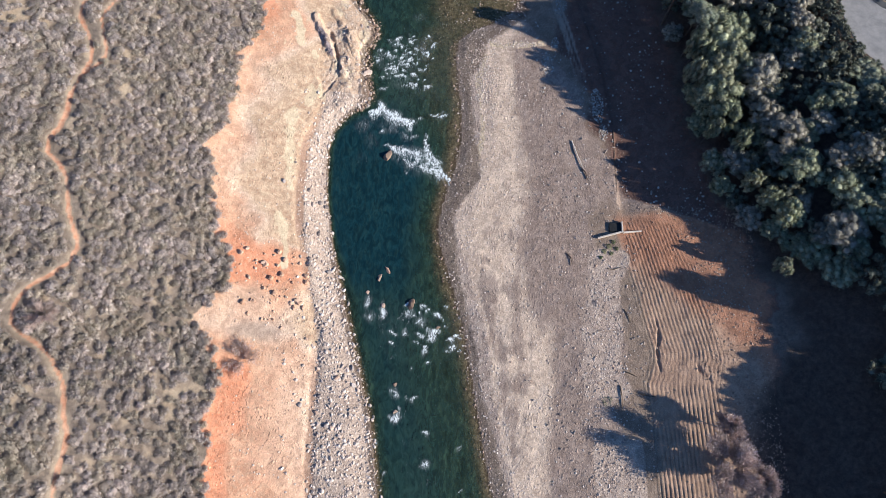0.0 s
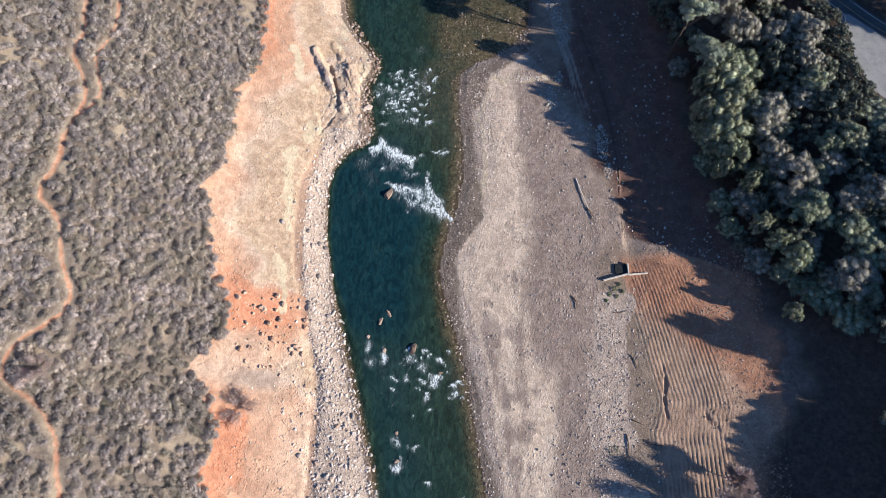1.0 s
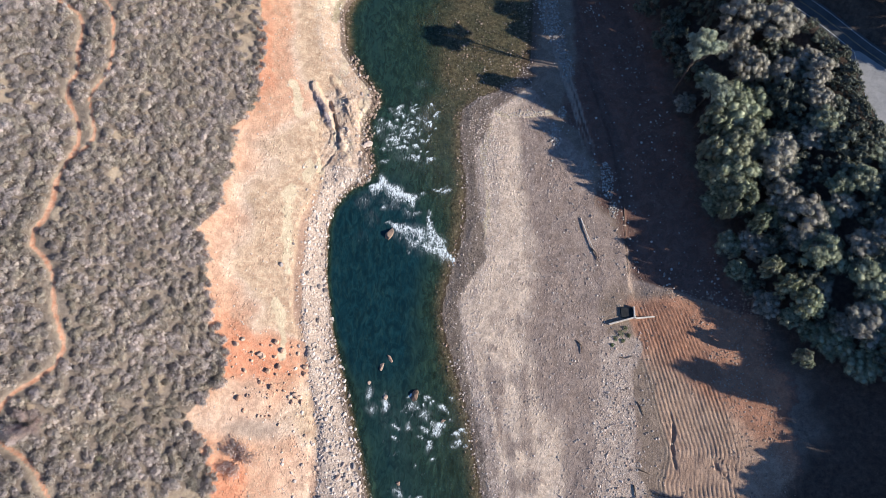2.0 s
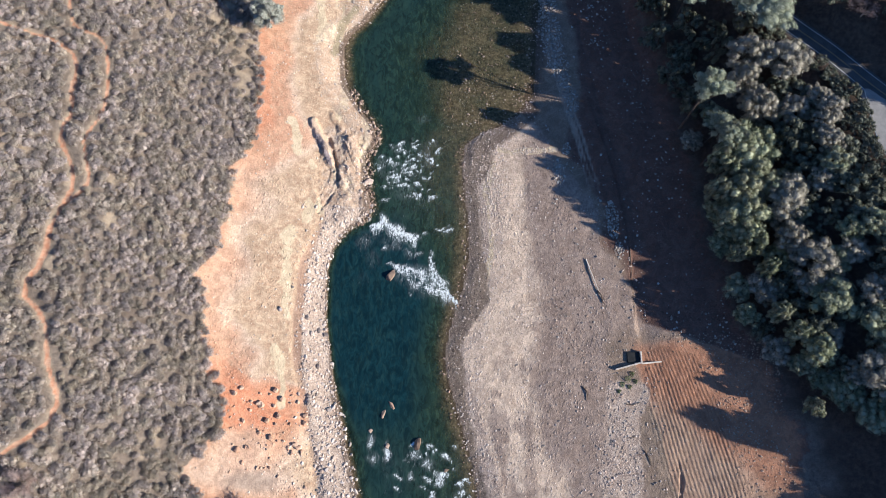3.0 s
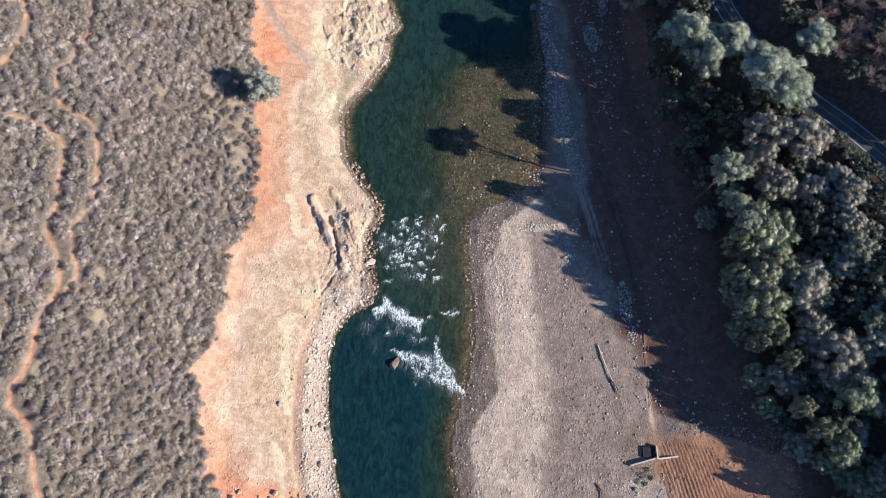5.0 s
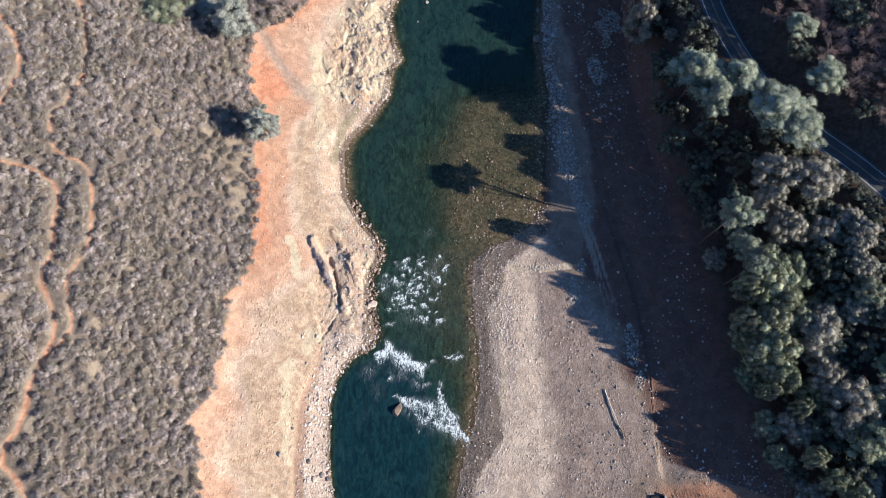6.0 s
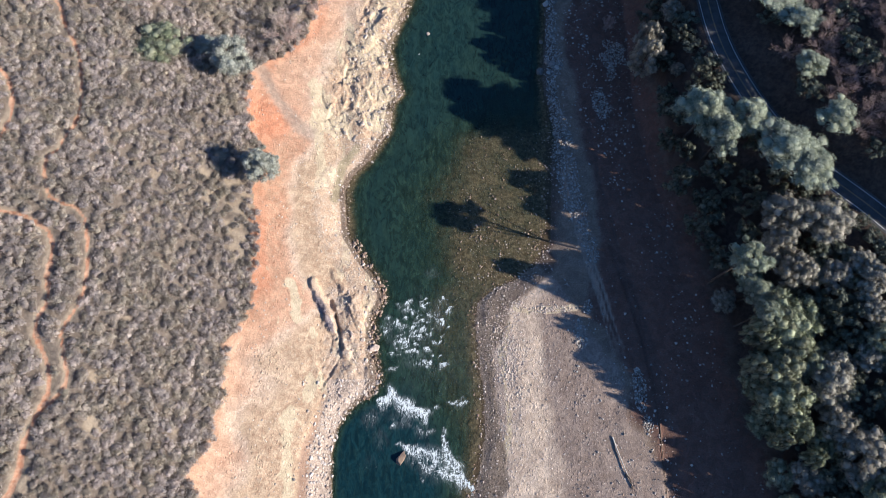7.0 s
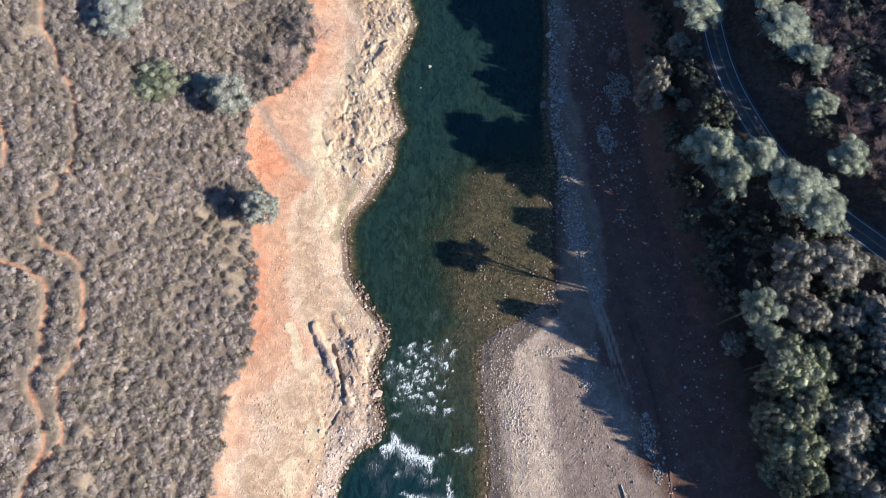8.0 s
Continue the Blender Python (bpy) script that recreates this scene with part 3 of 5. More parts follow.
    bm.faces.new(rings[-1])
    return bm


def strip(line, offset, half, lift, step=2.0, ground=None):
    """A flat band beside a line of (x, y) points."""
    pts = np.array(line, float)
    seg = np.hypot(*np.diff(pts, axis=0).T)
    dist = np.r_[0, np.cumsum(seg)]
    s = np.arange(0, dist[-1], step)
    x, y = np.interp(s, dist, pts[:, 0]), np.interp(s, dist, pts[:, 1])
    for _ in range(6):
        x[1:-1], y[1:-1] = (x[:-2] + 2 * x[1:-1] + x[2:]) / 4, (y[:-2] + 2 * y[1:-1] + y[2:]) / 4
    dx, dy = np.gradient(x), np.gradient(y)
    n = np.hypot(dx, dy)
    nx, ny = -dy / n, dx / n
    a = np.stack([x + nx * (offset - half), y + ny * (offset - half), road_height(y) + lift], 1)
    b = np.stack([x + nx * (offset + half), y + ny * (offset + half), road_height(y) + lift], 1)
    verts = np.concatenate([a, b])
    k = len(s)
    i = np.arange(k - 1)
    return verts, np.stack([i, i + 1, i + 1 + k, i + k], 1)


# ---------------------------------------------------------------- the ground
def grid_lines(stops):
    out = [stops[0][0]]
    for (a, _), (b, step) in zip(stops[:-1], stops[1:]):
        n = max(1, round((b - a) / step))
        out += list(a + (b - a) * np.arange(1, n + 1) / n)
    return np.array(out)


def build_ground():
    gx = grid_lines([(-1500, 0), (-400, 180), (-180, 22), (-136, 2.0), (-94, 0.75), (-80, 1.4), (-46, 0.55), (-14, 0.36), (10, 1.0), (63, 0.6), (92, 0.25), (150, 1.3), (200, 6), (500, 40), (1500, 200)])
    gy = grid_lines([(-1500, 0), (-300, 150), (-40, 20), (-16, 1.5), (116, 0.68), (152, 0.4), (202, 0.68), (284, 0.46), (330, 3), (600, 30), (1700, 200)])
    X, Y = np.meshgrid(gx, gy)
    Z = height(X, Y)
    x, y, z = X.ravel(), Y.ravel(), Z.ravel()
    nx, ny = len(gx), len(gy)
    i = (np.arange(ny - 1)[:, None] * nx + np.arange(nx - 1)).ravel()
    faces = np.stack([i, i + 1, i + 1 + nx, i + nx], 1)
    xl, xr, xv = along(y, LEFT_BANK), along(y, RIGHT_BANK), along(y, BRUSH_EDGE)
    toe, top = along(y, TOE), along(y, SLOPE_TOP)
    q = (x - xv) / (xl - xv)
    bank = (x < xl) & (x > xv - 6)
    warp = 0.20 * fbm(x, y, 12, 4, 60)
    # orange clay: how far down the bank it reaches
    reach = np.interp(y + 45 * warp, [-40, 30, 36, 46, 52, 60, 66, 100, 130, 140, 195, 203, 212, 232, 240, 300], [0.72, 0.68, 0.62, 0.62, 0.72, 0.66, 0.34, 0.16, 0.22, 0.42, 0.40, 0.38, 0.48, 0.46, 0.40, 0.35])
    orange = np.where(bank, 1 - ramp(q + warp, reach - 0.12, reach + 0.12), 0) * np.interp(y + 45 * warp, [-40, 28, 34, 42, 48, 60, 85, 130, 150, 196, 206, 300], [1, 0.95, 0.5, 0.55, 1.0, 0.95, 0.66, 0.68, 0.95, 0.95, 0.72, 0.7])
    south = 1 - ramp(y + 20 * warp, 24, 34)
    orange = orange * (1 - 0.45 * south * ramp(q, 0.1, 0.6))
    cream = np.where(bank, ramp(q + warp, reach - 0.1, reach + 0.2), 0)
    rust = np.interp(y + 20 * warp, [-40, 22, 28, 46, 51, 60, 66, 80, 140, 150, 168, 180, 198, 204, 214, 222, 232], [0.75, 0.85, 0.1, 0.1, 0.85, 0.9, 0.5, 0.25, 0.2, 0.6, 0.6, 0.4, 0.5, 0.85, 0.85, 0.4, 0.5])
    inner = np.interp(y, [-40, 30, 46, 52, 62, 68, 140, 200, 208, 215, 230], [0.14, 0.18, 0.2, 0.55, 0.5, 0.12, 0.12, 0.14, 0.3, 0.3, 0.15])
    rust = np.where(bank, rust * (1 - ramp(q + 0.8 * warp, 0.5 * inner, 1.5 * inner)), 0)
    dust = np.where(bank, np.exp(-((x + 54) / 9) ** 2 - ((y - 35.5) / 3.6) ** 2), 0)
    dust = np.maximum(dust, np.where(bank, 0.66 * (1 - ramp(near_line(x, y, [(-64, 228), (-58, 217), (-51, 208), (-47, 205)]) + 7 * warp, 0.8, 4.2)), 0))
    spots = fbm(x * 1.6, y * 0.7, 7, 4, 71)
    chalk = np.where(bank, ramp(spots, 0.14, 0.34) * ramp(q, 0.25, 0.5) * ramp(y, 60, 80), 0) * 0.85
    chalk = np.maximum(chalk, np.where(bank, ramp(y, 203, 214) * ramp(q, 0.48, 0.68) * (0.55 + 0.5 * spots), 0))
    streak = near_line(x, y, [(-58, 157), (-55.5, 150), (-54, 143), (-53.5, 138)])
    for seam in SEAMS:
        chalk = np.maximum(chalk, 0.95 * (1 - ramp(near_line(x, y, seam) + 1.6 * fbm(x, y, 3.5, 3, 15), 0.5, 2.0)) * bank)
    chalk = np.maximum(chalk, 0.75 * (1 - ramp(streak + 2.0 * np.abs(fbm(x, y, 4, 3, 12)), 0.2, 1.1)) * bank)
    spit = near_line(x, y, [(21, 143.5), (25, 142.2), (40, 143)])
    ridge = near_line(x, y, [(18.5, 138), (15.5, 127), (14.8, 120), (16.8, 111), (16.0, 102), (13.5, 93)])
    chalk = np.maximum(chalk, 0.85 * (1 - ramp(ridge + 1.2 * fbm(x, y, 5, 3, 18), 0.5, 1.8)))
    chalk = np.maximum(chalk, 0.95 * (1 - ramp(spit + 0.8 * fbm(x, y, 3, 2, 13), 0.3, 1.4)))
    pebbly = ramp(y, 112, 120) * (1 - ramp(y, 150, 156)) * ramp(x, -44, -38) * bank
    lower = along(y, BENCH)
    cobble = np.where(bank & (y < 122), ramp(x - lower + 1.5 * warp * 5, -1, 2), 0)
    cobble = np.maximum(cobble, np.where(bank & (y > 150) & (y < 205), 0.5 * ramp(xl - x, 16, 8), 0))
    cobble = np.maximum(cobble, 0.5 * pebbly)
    chalk = np.maximum(chalk, pebbly * (0.15 + 0.7 * spots))
    moss = near_line(x, y, [(-38.5, 182), (-36, 194), (-31, 201)])
    moss = np.where(bank, 1 - ramp(moss + 8 * warp, 0.6, 3.0), 0)
    # the east bank
    right = x > xr
    shore = along(y, PALE_EDGE) + 1.6 * fbm(x, y, 7, 4, 19)
    damp_gravel = np.where(right & (y < 162), 0.92 * (1 - ramp(x - shore, -1.8, 1.2)), 0)
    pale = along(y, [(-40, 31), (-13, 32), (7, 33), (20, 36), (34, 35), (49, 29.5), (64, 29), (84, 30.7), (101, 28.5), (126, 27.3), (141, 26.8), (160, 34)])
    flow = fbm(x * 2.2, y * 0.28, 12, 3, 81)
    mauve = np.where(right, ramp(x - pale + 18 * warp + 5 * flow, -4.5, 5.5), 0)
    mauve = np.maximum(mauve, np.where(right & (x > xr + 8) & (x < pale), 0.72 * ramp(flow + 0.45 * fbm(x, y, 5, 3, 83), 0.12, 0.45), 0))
    sand = np.where(right, ramp(x - along(y, [(-40, 58), (20, 56), (30, 59), (50, 58), (60, 53.5), (76, 51)]) + 22 * warp, -2.5, 3) * (1 - ramp(y + 30 * warp, 70, 88)), 0)
    # past the shadow edge the ground colour is darkened to deepen tree shade
    shade_tint = ramp(x - along(y, [(86, 64), (100, 57), (112, 53.5), (125, 49), (140, 41), (150, 36), (160, 28)]) + 20 * warp, -2, 2) * ramp(y, 84, 96)
    sand = np.maximum(sand, np.where(right, shade_tint, 0))
    verge = along(y, [(75, 61.8), (84, 61.4), (107, 62), (130, 60), (160, 54), (190, 49), (230, 46)])
    for off, seed in ((-7.0, 1), (-8.6, 1), (-9.8, 2)):
        lane = np.abs(x - verge - off - 0.8 * fbm(x * 0, y, 25, 2, seed))
        dust = np.maximum(dust, np.where(right, 0.68 * (1 - ramp(lane + 0.5 * fbm(x, y, 5, 3, 69), 0.25, 0.9)) * ramp(y, 118, 140) * (1 - ramp(y, 198, 220)), 0))
    patch = (1 - ramp(np.abs(x - 53.5 - 0.06 * (y - 40)) - 26 * warp, 4, 8)) * ramp(y, 8, 22) * (1 - ramp(y, 58, 68))
    patch = np.maximum(patch, (1 - ramp(np.abs(x - 55), 6, 9)) * (1 - ramp(y, 0, 8)))
    fw, fe = along(y, FURROW_W), along(y, FURROW_E)
    furrow = np.where(right, ramp(x - fw + 8 * warp, -2.5, 1) * (1 - ramp(y + 20 * warp, 70, 80)), 0)
    # red soil plus painted shade, spread out towards the shadow edge
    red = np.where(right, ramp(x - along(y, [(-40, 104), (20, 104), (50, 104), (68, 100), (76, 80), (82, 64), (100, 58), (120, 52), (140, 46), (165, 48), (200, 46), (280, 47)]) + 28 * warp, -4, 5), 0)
    slope = np.where(right, ramp(x - toe + 30 * warp, -1, 12), 0)
    river_stones = np.where(right, (1 - ramp(x - xr + 2 * warp * 5, 4, 8)) * (1 - ramp(y, 148, 160)), 0)
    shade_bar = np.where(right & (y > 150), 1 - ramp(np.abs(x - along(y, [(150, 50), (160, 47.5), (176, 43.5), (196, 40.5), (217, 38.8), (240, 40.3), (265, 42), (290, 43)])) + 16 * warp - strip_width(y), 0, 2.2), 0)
    patch2 = np.where(right & (y > 76), 0.55 * ramp(fbm(x * 1.5, y * 0.8, 11, 4, 91) + 0.35 * ramp(y, 200, 225), 0.0, 0.5) * (x < toe + 2) * (x > 38), 0)
    cob = np.clip(np.maximum.reduce([cobble, patch, river_stones, 0.15 * shade_bar, patch2 * 0.5]), 0, 1)
    litter = np.where(x < xv + 3, ramp(xv - x + 7 * warp + 2.2 * fbm(x, y, 4, 3, 68), -1.0, 3.0), 0)
    # mask for the painted tree shade; its edge follows the shadow line
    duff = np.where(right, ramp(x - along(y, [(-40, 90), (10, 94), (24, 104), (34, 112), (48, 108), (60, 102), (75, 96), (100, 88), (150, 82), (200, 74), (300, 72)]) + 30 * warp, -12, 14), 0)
    slate = np.where(bank, 1.4 * np.maximum(np.exp(-((x + 41.3 + 0.4 * (y - 145)) / 1.4) ** 2 - ((y - 144.5) / 2.8) ** 2), 0.9 * np.exp(-((x + 38.4 + 0.35 * (y - 139)) / 1.0) ** 2 - ((y - 139) / 3.0) ** 2)), 0)
    grass = np.where(x < xv - 1, openings(x, y), 0)
    grass = np.maximum(grass, 0.75 * np.where(x < xv, ramp(fbm(x, y, 16, 3, 52) + 0.35 * fbm(x, y, 5, 3, 59), 0.42, 0.62), 0))
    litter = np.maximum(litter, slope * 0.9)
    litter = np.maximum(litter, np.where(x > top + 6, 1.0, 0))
    path = np.minimum.reduce([near_line(x, y, TRAIL_WEST), near_line(x, y, TRAIL_EAST) * 1.25, near_line(x, y, TRAIL_UPPER)])
    trail = 0.95 * (1 - ramp(path + 0.35 * fbm(x, y, 4, 2, 66), 0.2, 0.9))
    grass = np.maximum(grass, 0.65 * (1 - ramp(path + 0.9 * fbm(x, y, 3, 3, 67), 0.8, 2.0)))
    hollow = np.where(x < xl - 3, (1 - ramp(np.abs(x - lower - 0.8 * fbm(x, y, 9, 2, 3)) + 4 * warp, 0.5, 2.0)) * np.interp(y, [-40, 18, 26, 62, 70, 104, 116, 120], [0.85, 0.85, 0.35, 0.35, 0.8, 0.75, 0.5, 0]), 0)
    ruddy = furrow * ramp(0.35 * (x - 80) + 0.35 * (y - 44) + 12 * warp, -4, 5)
    water_gap = np.where(x < xl, xl - x, np.where(x > xr, x - xr, -1.0))
    damp = np.interp(y, [-40, 60, 75, 108, 118, 160, 200, 230], [2.6, 2.4, 0.5, 0.5, 3.2, 2.2, 3.5, 2.5])
    wet = np.where(z > -0.02, 1 - ramp(water_gap + 1.5 * warp, 0.3 * damp, damp), 0.0)
    pool = np.where(right & (y > 128) & (y < 168), 1 - ramp(near_line(x, y, [(11, 136), (15, 147), (24, 155), (30, 160)]) + 8 * warp, 4, 8), 0) * 0.85
    wet = np.maximum(wet, pool)
    wet = np.maximum(wet, np.where(right & (y > 150), 0.7 * (1 - ramp(x - xr + 14 * warp, 2, 6)) * ramp(y, 150, 162), 0))
    across = (x - xl) / (xr - xl)
    wet = np.maximum(wet, np.where((across > 0) & (y < 172), 0.55 * (1 - ramp(across + 0.2 * warp, 0.1, 0.3)), 0))
    bed = np.where(z < 0.05, 1.0, 0.0)
    stony = np.clip(0.25 + 0.6 * cob + 0.35 * ramp(fbm(x, y, 14, 4, 88), -0.1, 0.4) + 0.4 * damp_gravel - 0.5 * dust + 0.12 * mauve * (sand < 0.5) - 0.1 * (cream > 0.5) - 0.6 * sand - 0.8 * litter - 0.5 * furrow - 0.4 * trail + 0.2 * red, 0, 1)
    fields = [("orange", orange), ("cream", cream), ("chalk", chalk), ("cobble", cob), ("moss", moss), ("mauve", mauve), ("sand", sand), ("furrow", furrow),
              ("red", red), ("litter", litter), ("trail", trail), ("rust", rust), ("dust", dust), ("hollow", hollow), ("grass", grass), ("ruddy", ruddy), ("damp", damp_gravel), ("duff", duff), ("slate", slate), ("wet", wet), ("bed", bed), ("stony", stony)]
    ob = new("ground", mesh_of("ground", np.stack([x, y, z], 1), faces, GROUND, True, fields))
    return tagged(ob, "river valley floor of orange clay, pale gravel bars and brushy slopes", "ground", kind="structure")


FOAM_SPOTS = [(-25.5, 110.5, 3.0, 4.0, 0.5), (-22.5, 104.0, 3.0, 5.0, 0.42), (-26.0, 98.0, 4.0, 5.0, 0.3), (-18.6, 117.0, 1.8, 3.0, 1.0), (-15.5, 114.0, 3.0, 2.4, 1.1), (-10.5, 112.0, 3.2, 1.6, 1.0), (-16.0, 110.0, 4.0, 3.2, 0.55), (-12.5, 100.0, 2.6, 2.2, 0.9),
              (-7.5, 99.0, 3.2, 2.6, 0.95), (-3.0, 98.0, 2.4, 3.4, 0.95), (0.5, 94.0, 2.6, 3.0, 0.95), (-5.0, 94.0, 5.0, 4.0, 0.5), (2.8, 90.5, 1.4, 2.4, 0.8),
              (-20.5, 138.0, 2.2, 4.5, 0.62), (-16.0, 133.0, 4.0, 3.5, 0.55), (-10.0, 136.0, 5.0, 6.0, 0.52), (-5.0, 141.0, 3.5, 6.0, 0.58), (-12.0, 128.0, 6.0, 4.0, 0.5)]
# breaking waves, each with the length of the white trail below it
CRESTS = [([(-22.5, 115.2), (-19.6, 117.2), (-18.7, 119.6), (-17.8, 116), (-14.6, 113.4), (-11.4, 113.2), (-8.9, 110.8)], 3.4, 1.05),
          ([(-15.4, 101.8), (-13.2, 100.4)], 3.5, 0.9), ([(-12.5, 99), (-9.5, 100.6), (-7.2, 99.6), (-5.5, 96.5)], 3.6, 0.95), ([(-3.6, 105), (-2.4, 101), (-0.4, 97.5), (2.9, 92.4), (5, 89)], 3.2, 1.05),
          ([(-5.8, 94.2), (-3, 93.4), (-0.6, 91.8)], 2.6, 0.85), ([(-12, 107), (-9, 105.5), (-6.5, 106.5)], 3.0, 0.5), ([(-10.5, 96.5), (-8.5, 95.2), (-7, 96)], 3.0, 0.7), ([(-1.5, 96), (0.5, 93.5), (1.5, 91)], 3.4, 0.9), ([(-4, 101.5), (-2.8, 98)], 3.0, 0.8)]
FOAM_LOW = [(-16.3, 43.0, 0.9, 2.4, 0.95), (-21.7, 46.5, 1.2, 2.6, 0.6), (-20.5, 41.5, 2.4, 2.0, 0.5), (-8.0, 42.0, 2.4, 1.6, 0.6), (-4.0, 39.5, 2.2, 1.8, 0.6),
            (-9.5, 36.5, 1.0, 1.2, 0.8), (-1.0, 35.5, 1.6, 1.8, 0.75), (0.3, 36.8, 1.4, 0.8, 0.8), (5.0, 31.5, 1.6, 1.5, 0.7), (-12.2, 17.5, 1.2, 2.0, 0.8),
            (-11.8, 10.0, 1.6, 1.8, 0.85), (-3.0, -3.5, 1.4, 1.2, 0.7), (-6.0, 156.0, 3.5, 2.5, 0.45)]


def build_water():
    gx = grid_lines([(-40, 0), (45, 0.55)])
    gy = grid_lines([(-700, 0), (-60, 40), (-18, 4), (150, 0.5), (290, 0.9), (400, 10), (1500, 100)])
    X, Y = np.meshgrid(gx, gy)
    x, y = X.ravel(), Y.ravel()
    d, s = channel(x, y)
    foam = np.zeros_like(x)
    wx, wy = x + 1.3 * fbm(x, y, 4, 3, 23), y + 1.3 * fbm(x, y, 4, 3, 24)
    for fx, fy, rx, ry, a in FOAM_SPOTS + FOAM_LOW:
        rx, ry, a = 1.3 * rx, 1.3 * ry, (0.62 if fy > 85 else 0.85) * a
        foam = np.maximum(foam, a * np.exp(-((wx - fx) / rx) ** 2 - ((wy - fy) / ry) ** 2))
    riffle = np.interp(y, [-60, 0, 25, 40, 46, 60, 75, 86, 95, 112, 122, 150, 165, 180], [0.16, 0.16, 0.16, 0.2, 0.16, 0.03, 0.0, 0.05, 0.14, 0.16, 0.2, 0.18, 0.06, 0.03])
    # breaking crests with a white trail behind each
    caps = random.Random(3)
    for n in range(150):
        if n < 94:
            cy, cx, a, wide = caps.triangular(122, 152, 137), caps.triangular(-23, 4, -14), caps.uniform(0.5, 0.9), caps.uniform(0.5, 1.7)
        elif n < 114:
            cy, cx, a, wide = caps.uniform(90, 118), caps.uniform(-19, 3), caps.uniform(0.5, 0.8), caps.uniform(0.8, 2.0)
        elif n < 134:
            cy, cx, a, wide = caps.uniform(24, 47), caps.uniform(-12, 7), caps.uniform(0.6, 0.9), caps.uniform(0.6, 1.8)
        else:
            cy, cx, a, wide = caps.uniform(-14, 42), caps.uniform(-18, 8), caps.uniform(0.5, 0.8), caps.uniform(0.5, 1.4)
        bend, tail, tilt = caps.uniform(-0.6, -0.1) / wide, caps.uniform(0.6, 2.0), caps.uniform(-0.7, 0.7)
        dx = wx - cx
        dy = wy - cy - bend * dx ** 2 - tilt * dx
        crest = np.where(dy > 0, np.exp(-(dy / 0.5) ** 2), np.exp(np.minimum(dy, 0) / tail))
        foam = np.maximum(foam, a * np.exp(-(dx / wide) ** 2) * crest)
    for line, tail, a in CRESTS:
        a = 0.86 * a
        for k in range(9):
            back = 0.9 * k
            d = near_line(wx, wy + back, line)
            foam = np.maximum(foam, a * np.exp(-back / tail) * np.exp(-(d / (0.75 + 0.16 * k)) ** 2))
    foam = np.maximum(foam, riffle * ramp(s, 0.02, 0.3))
    z = 0.05 * fbm(x, y, 2.2, 3, 7) * (0.4 + 2 * riffle) + 0.38 * ramp(foam, 0.4, 1.0) * fbm(x, y, 2.4, 3, 17) + 0.02
    z = z - 0.25 * ramp(np.abs(s - 0.5), 0.53, 0.6)
    nx, ny = len(gx), len(gy)
    i = (np.arange(ny - 1)[:, None] * nx + np.arange(nx - 1)).ravel()
    keep = (np.abs(s - 0.5) < 0.62).reshape(ny, nx)
    ok = (keep[:-1, :-1] | keep[1:, 1:] | keep[:-1, 1:] | keep[1:, :-1]).ravel()
    faces = np.stack([i, i + 1, i + 1 + nx, i + nx], 1)[ok]
    used, faces = np.unique(faces, return_inverse=True)
    faces = faces.reshape(-1, 4)
    real = np.maximum(-height(x[used], y[used]), 0)
    ob = new("water", mesh_of("water", np.stack([x, y, z], 1)[used], faces, WATER, True, [("depth", real), ("foam", foam[used])]))
    return tagged(ob, "clear green river with a dark pool and white rapids", "river", kind="structure")


build_ground()
build_water()


# ---------------------------------------------------------------- the road
def build_road():
    road = new("road")
    tagged(road, "two-lane asphalt road with white edge lines in deep shade", "road", kind="structure")
    part("carriageway", mesh_of("carriageway", *strip(ROAD, 0, 4.0, 0.02), ASPHALT), ASPHALT, road)
    for name, off, half, paint in (("edge_line", 3.05, 0.07, WHITEPAINT), ("edge_line", -3.05, 0.07, WHITEPAINT), ("centre_line", 0.11, 0.05, YELLOWPAINT), ("centre_line", -0.11, 0.05, YELLOWPAINT)):
        part(name, mesh_of(name, *strip(ROAD, off, half, 0.03), paint), paint, road)
    # the lay-by beside the bend
    xs = np.array([along(y, SLOPE_TOP) for y in np.linspace(112, 153, 42)])
    ys = np.linspace(112, 153, 42)
    inner = np.array([np.interp(y, [112, 125, 135, 141, 147, 153], [172, 163, 156, 149, 143.5, 137]) for y in ys])
    verts = np.concatenate([np.stack([xs + 0.3, ys, road_height(ys) + 0.0], 1), np.stack([inner, ys, road_height(ys) + 0.006], 1)])
    i = np.arange(len(ys) - 1)
    part("lay_by", mesh_of("lay_by", verts, np.stack([i, i + 42, i + 43, i + 1], 1), OLDASPHALT), OLDASPHALT, road, "worn pale asphalt lay-by")
    return road


def build_guard_rail():
    rail = new("guard_rail")
    tagged(rail, "low galvanised guard rail along the lay-by edge", "guard rail")
    line = [(134.9, 152), (134.6, 146), (134.7, 140), (135.0, 134), (136.1, 130), (137.4, 126.5), (138.6, 124.6)]
    for k, side in enumerate((0.0, 0.12)):
        bm = tube([(x + side * 0.3, y, float(road_height(y)) + 0.62 - 0.16 * k) for x, y in line], [0.13] * len(line), 6)
        part("beam", bm, STEEL, rail)
    for n in range(12):
        f = n / 11 * (len(line) - 1)
        a, b = line[int(min(f, len(line) - 2))], line[int(min(f, len(line) - 2)) + 1]
        g = f - int(min(f, len(line) - 2))
        x, y = a[0] + (b[0] - a[0]) * g - 0.15, a[1] + (b[1] - a[1]) * g
        bm = bmesh.new()
        box(bm, x - 0.09, x + 0.09, y - 0.09, y + 0.09, float(road_height(y)) - 0.5, float(road_height(y)) + 0.62, 0.015)
        part("post", bm, BARK, rail)
    return rail


build_road()
build_guard_rail()


